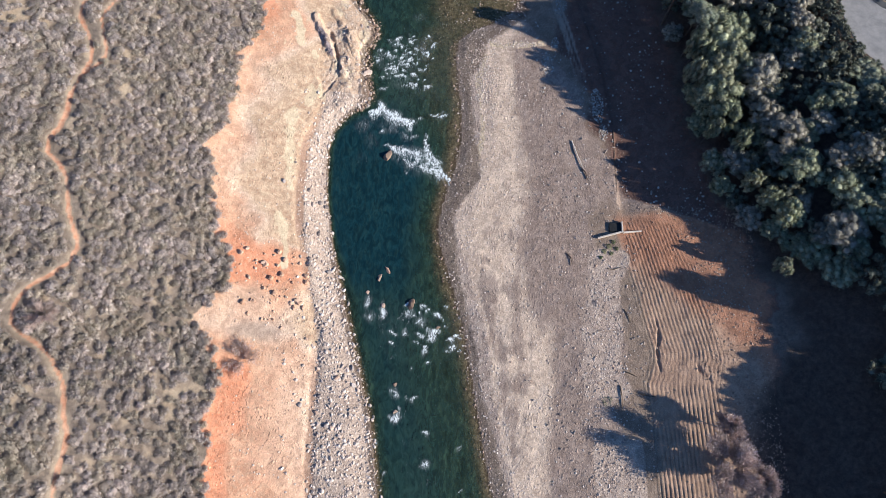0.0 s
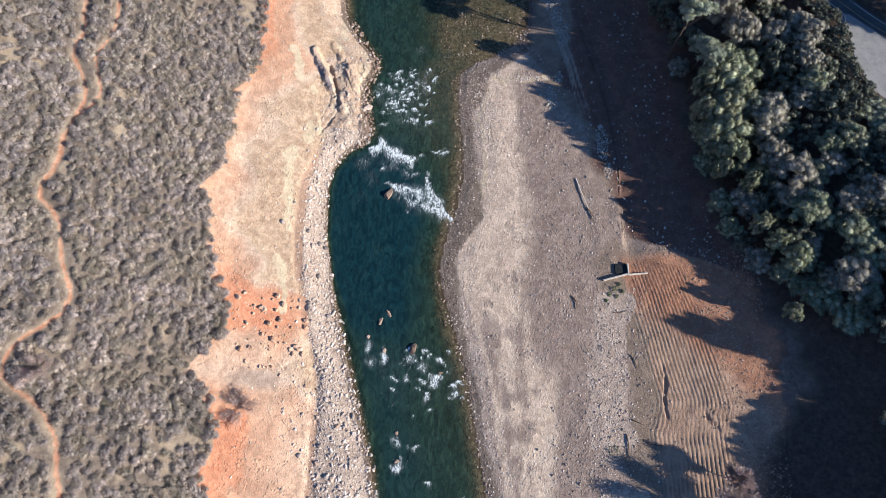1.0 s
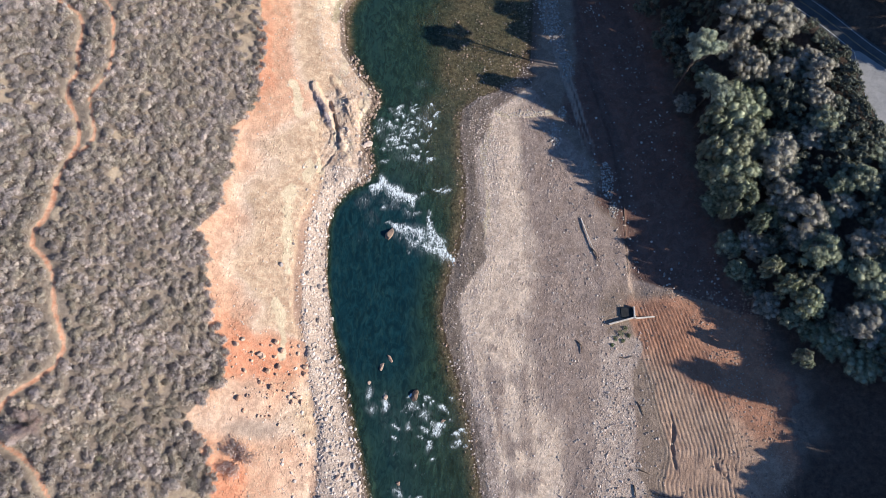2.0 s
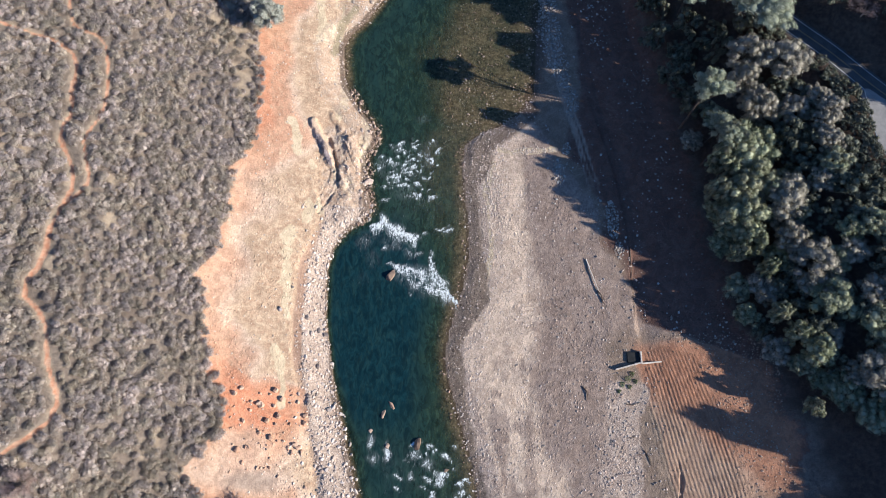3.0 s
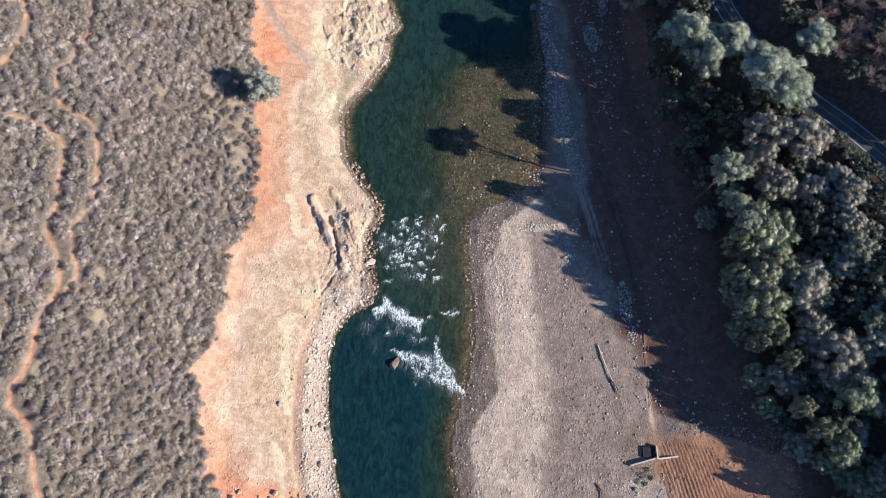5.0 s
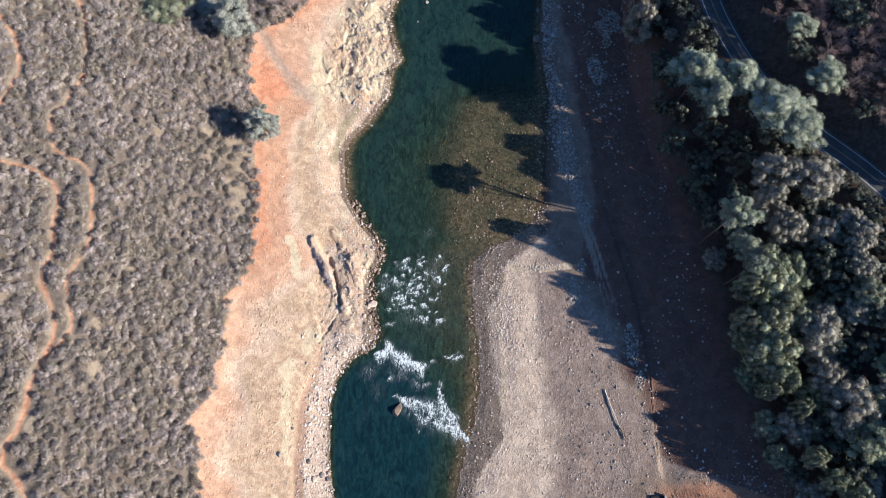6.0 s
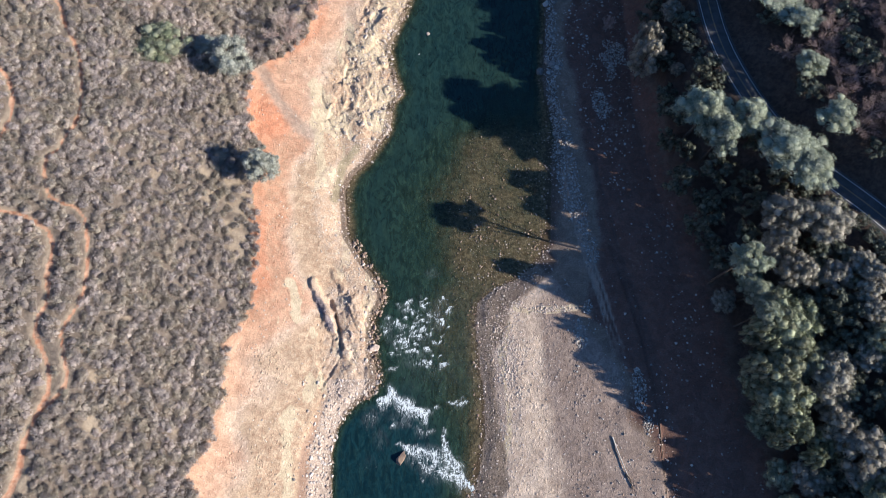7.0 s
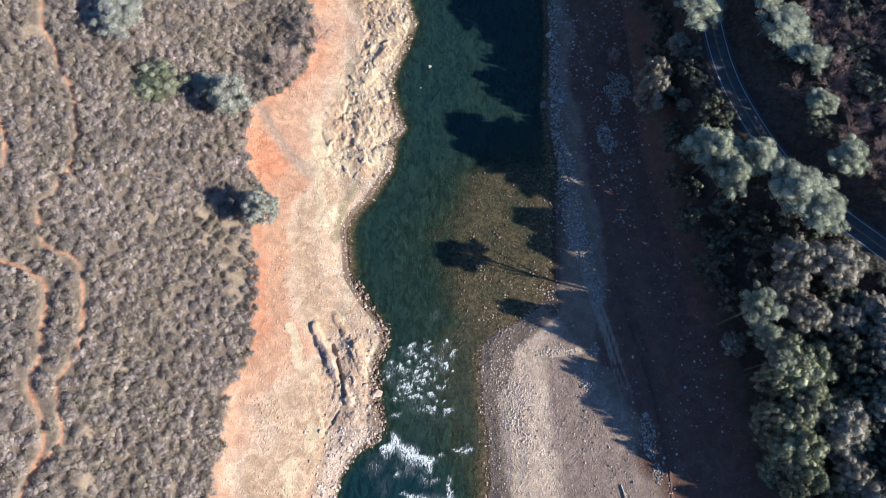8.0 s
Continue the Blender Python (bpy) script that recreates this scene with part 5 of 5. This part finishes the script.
def crown_mesh(name, seed, radius, low, high, clumps, leaves, material, blade, top_heavy=0.5, ragged=0.3):
    """A crown of many leaf clumps round (0, 0), between two heights."""
    rng = np.random.default_rng(seed)
    mid, half = (low + high) / 2, (high - low) / 2
    d = rng.normal(0, 1, (clumps, 3))
    d /= np.linalg.norm(d, axis=1)[:, None]
    rho = rng.uniform(0.3, 1.0, clumps) ** 0.5
    h = d[:, 2] * rho
    slim = np.clip(1 - top_heavy * (h + 0.2), 0.25, 1.3) * (1 + ragged * rng.uniform(-1, 1, clumps))
    cc = np.stack([d[:, 0] * radius * 0.8 * rho * slim, d[:, 1] * radius * 0.8 * rho * slim, mid + h * half * 0.85], 1)
    cr = radius * rng.uniform(0.13, 0.26, clumps)
    who = np.repeat(np.arange(clumps), leaves)
    n = dome(rng, clumps * leaves, 0.0)
    n[:, 2] -= 0.25
    c = cc[who] + n * (cr[who] * rng.uniform(0.75, 1.1, len(who)))[:, None]
    l, w = blade[0] * rng.uniform(0.6, 1.5, len(who)), blade[1] * rng.uniform(0.6, 1.5, len(who))
    half = np.arange(len(who)) % 5 < 2
    leaf = sprigs(rng, c[half], n[half], l[half], w[half], 0.8)
    flat = shingles(rng, c[~half], n[~half], l[~half], w[~half], 0.42)
    inner = puffs(rng, cc, np.stack([cr * 0.82, cr * 0.82, cr * 0.78], 1))
    verts, faces = join(leaf, flat, inner)
    own = rng.uniform(0, 1, clumps) * 0.4
    field = np.concatenate([np.repeat(own[who[half]], 3), np.repeat(own[who[~half]], 3), np.repeat(own, len(BALL[0]))])
    return mesh_of(name, verts, faces, material, True, [("plant", field)]), cc


SIZES = {}


def raw_points(me):
    co = np.zeros(len(me.vertices) * 3, np.float32)
    me.vertices.foreach_get("co", co)
    return co.reshape(-1, 3)


def build_tree(kind, seed, label, category, tall, radius, low, clumps, leaves, leaf, bark, blade, top_heavy, ragged, lean=0.04):
    """A tree at the origin: trunk, limbs that reach the clumps, and a crown."""
    tree = new(kind)
    tagged(tree, label, category)
    rnd = random.Random(seed)
    crown, centres = crown_mesh("crown", seed, radius, low, tall, clumps, leaves, leaf, blade, top_heavy, ragged)
    bend = [(rnd.uniform(-1, 1) * lean * tall * t, rnd.uniform(-1, 1) * lean * tall * t, tall * 0.88 * t) for t in (0, 0.3, 0.6, 1)]
    bend[0] = (0, 0, -1.2)
    thick = 0.0125 * tall
    part("trunk", tube(bend, [thick * 1.3, thick, thick * 0.65, thick * 0.2], 7), bark, tree)
    order = sorted(range(len(centres)), key=lambda k: -np.hypot(*centres[k][:2]))[:5]
    for k in order:
        c = Vector(centres[k])
        root = Vector((0, 0, max(1.0, c.z * 0.6)))
        part("limb", tube([root, (root + c) / 2 + Vector((0, 0, -0.05 * radius)), c], [thick * 0.5, thick * 0.32, thick * 0.12], 5), bark, tree)
    part("crown", crown, leaf, tree)
    co = raw_points(crown)
    far = (float(co[:, 2].max()) - 0.2, float(np.percentile(np.hypot(co[:, 0], co[:, 1]), 98.5)))
    SIZES[kind] = tuple(max(a, b) for a, b in zip(far, SIZES.get(kind, far)))
    return tree


def build_bare_tree(kind, seed, label, tall, radius, twigs, material, width=0.20):
    """A leafless tree: trunk, forked limbs and a haze of fine twigs."""
    tree = new(kind)
    tagged(tree, label, "tree")
    rnd = random.Random(seed)
    rng = np.random.default_rng(seed)
    thick = 0.02 * tall + 0.05
    part("trunk", tube([(0, 0, -0.8), (0.1, 0.05, tall * 0.22), (0.1, 0.2, tall * 0.4)], [thick * 1.3, thick, thick * 0.7], 7), material if material is PALETWIG else PALEBARK, tree)
    tips = []
    for k in range(9):
        a = k * 2.4 + rnd.uniform(-0.4, 0.4)
        up = rnd.uniform(0.55, 0.98)
        out = radius * math.sqrt(max(0.05, 1 - (up - 0.45) ** 2 * 2.2)) * rnd.uniform(0.6, 0.95)
        tip = Vector((math.cos(a) * out, math.sin(a) * out, tall * up))
        base = Vector((0.1, 0.1, tall * rnd.uniform(0.2, 0.4)))
        knee = base.lerp(tip, 0.5) + Vector((0, 0, tall * 0.06))
        part("limb", tube([base, knee, tip], [thick * 0.5, thick * 0.3, thick * 0.08], 5), material if material is PALETWIG else PALEBARK, tree)
        tips += [knee, tip, knee.lerp(tip, 0.5)]
    t = np.array([v[:] for v in tips])
    who = rng.integers(0, len(t), twigs)
    d = dome(rng, twigs, 0.1)
    away = t[who] - np.array([0, 0, tall * 0.4])
    away /= np.linalg.norm(away, axis=1)[:, None]
    d = d + 0.8 * away
    c = t[who] + d * (radius * 0.36 * rng.uniform(0, 1, twigs)[:, None])
    verts, faces = sprigs(rng, c, d, 0.9 * rng.uniform(0.5, 1.5, twigs), width * rng.uniform(0.6, 1.5, twigs), 0.6)
    part("crown", mesh_of("crown", verts, faces, material, False, [("plant", np.repeat(rng.uniform(0, 0.4, len(t))[who], 3))]), material, tree, "leafless twigs")
    return tree


PINE_LABEL = "tall grey-green foothill pine with an open sunlit crown"
OAK_LABEL = "dense dark green live oak on the shaded slope"
TAUPE_LABEL = "rounded dull grey-brown oak on the road bank"
KINDS = {
    "p": [build_tree("pine_tree", 100 + k, PINE_LABEL, "tree", 20, 5.5, 9.8, 84, 165, PINE, BARK, (0.42, 0.19), 0.55, 0.35) for k in range(4)],
    "q": [build_tree("slender_pine_tree", 150 + k, "slender foothill pine with a bare trunk and high crown", "tree", 20, 4.0, 14.6, 44, 170, PINE, BARK, (0.42, 0.19), 0.3, 0.25) for k in range(2)],
    "o": [build_tree("oak_tree", 200 + k, OAK_LABEL, "tree", 11, 5.5, 2.2, 72, 100, OAK, BARK, (0.40, 0.22), 0.15, 0.25) for k in range(4)],
    "t": [build_tree("grey_oak_tree", 300 + k, TAUPE_LABEL, "tree", 12, 5.5, 3.0, 74, 100, TAUPE, BARK, (0.40, 0.20), 0.15, 0.2) for k in range(3)],
    "d": [build_tree("bay_tree", 400 + k, "low dark evergreen tree in the shade below the road", "tree", 7, 4.5, 0.8, 34, 44, SHADELEAF, BARK, (0.5, 0.28), 0.1, 0.35) for k in range(3)],
    "g": [build_tree("grey_pine_tree", 500 + k, "slender blue-grey foothill pine above the clay bank", "tree", 11, 3.6, 2.2, 70, 180, GREYPINE, BARK, (0.46, 0.13), 0.4, 0.35, 0.1) for k in range(2)],
    "b": [build_bare_tree("bare_tree", 600 + k, "leafless reddish-brown tree on the hill beyond the road", 9, 4.8, 1900, REDTWIG) for k in range(3)],
}
SIZES["bare_tree"] = (9.6, 5.6)
placed = {}


def plant(kind, x, y, top, radius, group):
    """A tree whose top is at that height above the river."""
    z = float(height(x, y))
    n = placed[kind] = placed.get(kind, -1) + 1
    kinds = KINDS[kind]
    tall = max(3.0, top - z)
    spin = (n * 137.5 + x * 3) % 360
    high, wide = SIZES[kinds[0].name.split(".")[0]]
    s = radius / wide * (1.4 if kind == "p" else 1.12)
    m = pose(x, y, z, 0, 0, spin) @ Matrix.Diagonal((s, s, tall / high, 1))
    if n < len(kinds):
        ob = kinds[n]
        ob.matrix_basis = m
    else:
        first = kinds[n % len(kinds)]
        ob = copy_thing(first, m @ Matrix.Diagonal((*(1 / v for v in first.scale), 1)))
    return tagged(ob, group=group)


RAIL_SHRUBS = [("d", 131.2, 152, 27.2, 2.6), ("d", 131.5, 146, 27.2, 2.5), ("d", 131, 140.5, 27.2, 2.7), ("d", 131.6, 135, 27.5, 2.6), ("d", 133.2, 129.6, 27.5, 2.6), ("d", 136, 124, 28, 2.6), ("d", 140, 117, 28.5, 3.0),
               ("d", 126.5, 149, 25.5, 3.4), ("d", 126, 142.5, 25.5, 3.4), ("d", 128.4, 125, 27, 3.4), ("d", 125, 157, 26.5, 3.2), ("d", 119, 163, 26.5, 3.2), ("d", 127.5, 132, 26.5, 3.2)]
LOWER_GROVE = [("o", 96, 134, 30, 8.2), ("o", 99, 123, 27, 6.3), ("t", 106, 117, 27, 6.3), ("o", 94, 112, 26, 7.4), ("o", 95, 105, 25, 5.0), ("o", 91, 101, 23, 2.8),
               ("o", 99, 96, 24, 2.8), ("o", 87, 121, 26, 4.1), ("t", 106, 105, 25, 4.6), ("t", 112, 97, 26, 6.6), ("o", 116, 86, 25, 6.9), ("t", 123, 100, 26, 4.6),
               ("t", 127, 87, 27, 5.3), ("o", 101, 82, 22, 3.3), ("o", 105, 76, 23, 3.6), ("o", 110, 71, 23, 5.0), ("o", 113, 63, 14.5, 4.6)]
LOWER_EDGE = [("o", 127, 78, 26, 6.9), ("o", 131, 71, 26, 6.6), ("t", 125, 65, 25, 6.6), ("o", 118, 59, 17.5, 5.9), ("o", 108, 55, 18, 3.0), ("o", 89, 131, 28, 4.3),
              ("d", 127, 112, 27, 5.0), ("d", 122, 122, 28, 5.0), ("d", 133, 116, 28, 4.3), ("d", 138, 108, 29, 5.0), ("d", 136, 99, 28, 5.0), ("d", 116, 130, 29, 5.0),
              ("d", 110, 135, 29, 4.6), ("o", 139, 87, 29, 5.3), ("d", 125, 133, 29, 4.6), ("d", 118, 113, 26, 4.6)]
PINE_GROVE = [("p", 80, 199, 35, 6.9), ("p", 84, 190, 36, 5.0), ("p", 92, 196, 35, 5.0), ("p", 101, 184, 37, 7.4), ("p", 107, 177, 36, 5.9), ("q", 83, 149.5, 38.5, 5.6),
              ("p", 90, 143, 25, 4.0), ("q", 88, 135, 31.5, 3.6), ("p", 96, 133, 27, 5.0), ("t", 110, 162, 34, 7.3), ("t", 101, 148, 30, 5.6), ("t", 97, 156.5, 31.5, 5.2), ("t", 99, 165, 34, 6.6),
              ("t", 108, 119, 27, 5.6), ("o", 93, 120, 27, 5.9), ("o", 90, 112, 25, 5.9), ("o", 97, 126, 27, 5.6), ("o", 91, 129, 27, 4.3), ("d", 113, 138, 30, 5.6)]
UPPER_GROVE = [("d", 76, 183, 18, 5.6), ("d", 93, 172, 28, 4.6), ("t", 68.3, 226, 26, 5.4), ("t", 70.3, 234, 25, 4.6), ("t", 78, 221, 20, 2.4), ("p", 83, 250, 34, 6.9),
               ("t", 78, 242, 25, 4.0), ("p", 106.5, 237, 39, 7.4), ("p", 111.5, 226, 40, 4.6), ("p", 110.5, 210, 40, 3.8), ("p", 115.5, 192, 40, 4.8), ("p", 102.5, 249, 39, 4.6)]
# the last two pines are out of view, added to shade road and lay-by
HILL = [("b", 126, 229, 33, 5.0), ("b", 126, 207, 34, 5.0), ("b", 127, 240, 34, 5.0), ("b", 135, 224, 35, 5.0), ("b", 127, 216, 34, 4.6), ("b", 119, 218, 31, 4.3),
        ("b", 140, 242, 37, 5.0), ("b", 122, 247, 33, 4.6), ("b", 134, 210, 35, 5.0), ("b", 142, 231, 37, 5.0), ("b", 134, 198, 35, 5.0), ("b", 143, 215, 38, 5.0),
        ("b", 118, 228, 30, 4.3), ("b", 143, 202, 37, 5.0), ("b", 150, 222, 39, 5.0), ("p", 138, 250, 44, 6.0), ("p", 148, 238, 45, 5.0), ("p", 172, 144, 43, 6.0), ("p", 181, 139, 44, 6.0)]
for trees, group in ((RAIL_SHRUBS, "shrubs along the guard rail"), (LOWER_GROVE, "oaks on the shaded slope"), (LOWER_EDGE, "trees below the road bend"), (PINE_GROVE, "pines below the road"), (UPPER_GROVE, "trees along the road"), (HILL, "trees on the hill beyond the road")):
    for row in trees:
        plant(*row, group)
# more slope trees; the far eastern ones are unseen, added to cast shade
for k, (x, y, top) in enumerate(((84, 262, 35), (80, 272, 34), (88, 282, 36), (78, 290, 32), (90, 300, 37), (84, 312, 36), (167.4, 23.4, 45), (159.4, 25.6, 43), (176.5, 25.6, 41), (182, 17.5, 39), (172.8, 0.9, 39), (175.5, -6.5, 39), (128, 60, 22), (124, 53, 19), (146, 169, 40), (153, 163, 41), (160, 157, 42), (138, 60, 29), (140, 111, 30), (146, 109, 31), (151, 104, 32), (137, 116, 29), (143, 104, 30),
                                 (146, 72, 31), (150, 95, 33))):
    plant("p" if k in (0, 2, 4) else "o", x, y, top, 5.5 if y > 50 else 4.6, "trees along the slope")
rnd = random.Random(31)
taken = [row[1:3] for trees in (RAIL_SHRUBS, LOWER_GROVE, LOWER_EDGE, PINE_GROVE, UPPER_GROVE) for row in trees]
for n in range(1500):
    y = rnd.uniform(64, 300)
    toe, top = float(along(y, TOE)), float(along(y, SLOPE_TOP))
    x = rnd.uniform(toe + 5, top - 3)
    if min((x - a) ** 2 + (y - b) ** 2 for a, b in taken) < (4.4 if y < 150 else 5.4) ** 2:
        continue
    taken.append((x, y))
    f = (x - toe) / (top - toe)
    tall = rnd.uniform(6.5, 10) if y < 150 else rnd.uniform(6, 13) * (1 - 0.3 * f)
    plant(rnd.choice("oddt") if y < 150 else "d", x, y, float(height(x, y)) + tall, rnd.uniform(3.6, 5.2), "understorey of the slope")
for n in range(26):
    y = 113 + 2.0 * n + rnd.uniform(-0.8, 0.8)
    x = float(along(y, SLOPE_TOP)) - (2.6 if n % 2 else 6.2) + rnd.uniform(-0.6, 0.4)
    plant("d", x, y, float(height(x, y)) + rnd.uniform(3.0, 3.6), rnd.uniform(1.9, 2.8), "shrubs along the guard rail")
for n in range(700):
    # unseen trees added as shade casters, tops set so sun reaches the furrows
    x, y = rnd.uniform(131, 182), rnd.uniform(-52, 52)
    if min((x - a) ** 2 + (y - b) ** 2 for a, b in taken) < 8.4 ** 2:
        continue
    reach = float(np.interp(y + 0.346 * (x - 100), [-30, 10, 24, 34, 46, 52, 60, 75], [88, 91, 98, 107, 102, 96, 92, 86]))
    top, z = 7.5 + 0.436 * (x - reach) + rnd.uniform(-2.0, 0.6), float(height(x, y))
    if top - z > 3:
        taken.append((x, y))
        plant("d", x, y, top, rnd.uniform(5.5, 7.0), "wood south of the furrows")
for n in range(900):
    y = rnd.uniform(172, 290)
    x = rnd.uniform(float(along(y, SLOPE_TOP)) + 16, 168)
    if min((x - a) ** 2 + (y - b) ** 2 for a, b in taken) < 5.4 ** 2 or float(near_line(np.array(x), np.array(y), ROAD)) < 9.5:
        continue
    taken.append((x, y))
    plant("b" if rnd.random() < 0.7 else "d", x, y, float(height(x, y)) + rnd.uniform(4.5, 7), rnd.uniform(3.8, 5.2), "trees on the hill beyond the road")
for row in (("g", -60.0, 188, 23.5, 5.8), ("g", -70.5, 225, 29, 7.0), ("g", -104, 247, 37, 8.0), ("g", -80, 231, 21, 4.2)):
    plant(*row, "lone trees on the brushy slope")
plant("o", -92, 228, 27.5, 8.0, "lone trees on the brushy slope")


def lone_bare(x, y, tall, radius, label, twigs, seed, material=DRYBRUSH, width=0.20):
    ob = build_bare_tree("bare_tree", seed, label, tall, radius, twigs, material, width)
    ob.location = (x, y, float(height(x, y)))
    return ob


lone_bare(83.8, -3.4, 9.0, 7.4, "large leafless pinkish-brown tree over the furrows", 26000, 701)
lone_bare(93.4, -8.6, 7.5, 4.2, "leafless brown tree beside the larger one", 9000, 702)
lone_bare(85.4, 7.0, 6.5, 4.0, "small leafless brown tree at the furrows' end", 8000, 703)
lone_bare(-57.8, 27.0, 1.3, 5.2, "sprawling pale leafless bush on the orange clay", 2800, 704, PALETWIG, 0.2)
lone_bare(-55.5, 240, 10.0, 7.0, "grey leafless tree leaning over the clay bank", 4500, 705, PALETWIG, 0.12)
lone_bare(-46, 256, 9.0, 6.2, "grey leafless tree above the crag", 4000, 706, PALETWIG, 0.12)
lone_bare(-107.5, 36, 4.0, 4.2, "mauve leafless bush inside the bend of the path", 5000, 707, PALETWIG, 0.12)
lone_bare(60.5, 248, 6.0, 2.2, "pale feathery bush standing in the shade", 2200, 708)


def build_weed(x, y, r, material, label):
    rng = np.random.default_rng(int(x * 7 + y + 900))
    z = float(height(x, y))
    me = shrub_mesh("weed", rng, np.array([0.0]), np.array([0.0]), np.array([0.0]), np.array([r]), np.array([r * 0.5]), 160, material, (0.4, 0.15))
    ob = new("weed", me)
    ob.location = (x, y, z)
    return tagged(ob, label, "plant")


def build_shrub(seed):
    rng = np.random.default_rng(seed)
    ob = new("shrub")
    tagged(ob, "grey-brown chaparral shrub at the edge of the brush", "shrub", "shrubs at the edge of the brush")
    one = lambda v: np.array([v])
    part("foliage", lobed_shrubs("foliage", rng, one(0.0), one(0.0), one(0.0), one(1.4), one(1.8), 5, 44, BRUSH, (0.52, 0.20)), BRUSH, ob)
    part("stem", tube([(0, 0, -0.4), (0.1, 0.05, 0.6), (0.2, -0.1, 1.3)], [0.09, 0.07, 0.03], 5), BARK, ob)
    return ob


shrubs = [build_shrub(900 + k) for k in range(4)]
rnd = random.Random(44)
for n in range(110):
    y = -14 + n * 2.68 + rnd.uniform(-1, 1)
    x = float(along(y, BRUSH_EDGE)) + rnd.uniform(-2.2, 0.9)
    m = pose(x, y, float(height(x, y)), 0, 0, rnd.uniform(0, 360))
    ob = copy_thing(shrubs[n % 4], m) if n >= 4 else shrubs[n]
    ob.matrix_basis = m @ Matrix.Scale(rnd.uniform(0.75, 1.3), 4)

build_weed(52.7, 14.9, 1.6, GREEN, "small bright green weed on the brown sand")
for x, y, r in ((57.2, 64.2, 1.1), (58.6, 65.8, 0.8), (55.4, 62.6, 0.8), (57.6, 61.9, 0.7), (59.5, 63.5, 0.7), (54.2, 60.6, 0.6)):
    build_weed(x, y, r, GREEN, "low green weeds below the concrete outfall")
build_weed(-92, 27, 1.8, GREEN, "green shrub among the grey brush")


# ---------------------------------------------------------------- driftwood, and a dark rod for a bank's shadow
def drift(points, thick, material, label, name="driftwood", category="driftwood"):
    pts = [(x, y, float(height(x, y)) + thick * 0.7 + lift) for x, y, lift in points]
    bm = tube(pts, [thick * (1 - 0.6 * k / (len(pts) - 1)) for k in range(len(pts))], 7)
    me = bpy.data.meshes.new(name)
    bm.to_mesh(me)
    bm.free()
    me.materials.append(material)
    return tagged(new(name, me), label, category)


drift([(47.4, 103.0, 0), (48.6, 98.5, 0.2), (50.0, 94.0, 0.25), (51.9, 88.9, 0.0)], 0.21, BLEACHED, "long bleached log lying on the gravel bar", "log", "log")
drift([(50.2, 92.5, 0), (51.2, 91.0, 0.2), (51.8, 88.2, 0)], 0.26, DRIFT, "dark broken stump beside the bleached log", "stump", "log")
# no real pole: a dark rod draws the low bank's shadow line
drift([(62.0, 107.0, 0.1), (61.8, 99, 0.2), (61.6, 91, 0.2), (61.4, 83.6, 0.1)], 0.16, DRIFT, "dark rod standing in for the shadow line along the dozed edge", "pole", "pole")
drift([(43.4, 62.0, 0), (44.4, 60.6, 0.15), (44.6, 59.2, 0.1), (44.2, 57.8, 0)], 0.2, DRIFT, "dark crooked branch on the gravel")
drift([(60.2, 43.2, 0), (61.3, 41.4, 0.1), (61.9, 39.0, 0)], 0.18, DRIFT, "dark crooked branch on the sand")
drift([(57.0, 19.5, 0), (57.3, 16.5, 0.1), (57.1, 12.6, 0)], 0.2, DRIFT, "dark branch half buried in sand")
drift([(59.4, 23.6, 0), (61.0, 22.9, 0.1), (62.4, 22.2, 0)], 0.2, DRIFT, "short dark branch on the sand")
drift([(63.0, 17.0, 0), (65.5, 16.4, 0.1), (67.5, 16.2, 0)], 0.2, DRIFT, "short dark branch by the furrows")
drift([(56.0, 56.8, 0), (58.0, 56.4, 0.1), (60.4, 57.2, 0)], 0.16, DRIFT, "thin dark branch among grey cobbles")
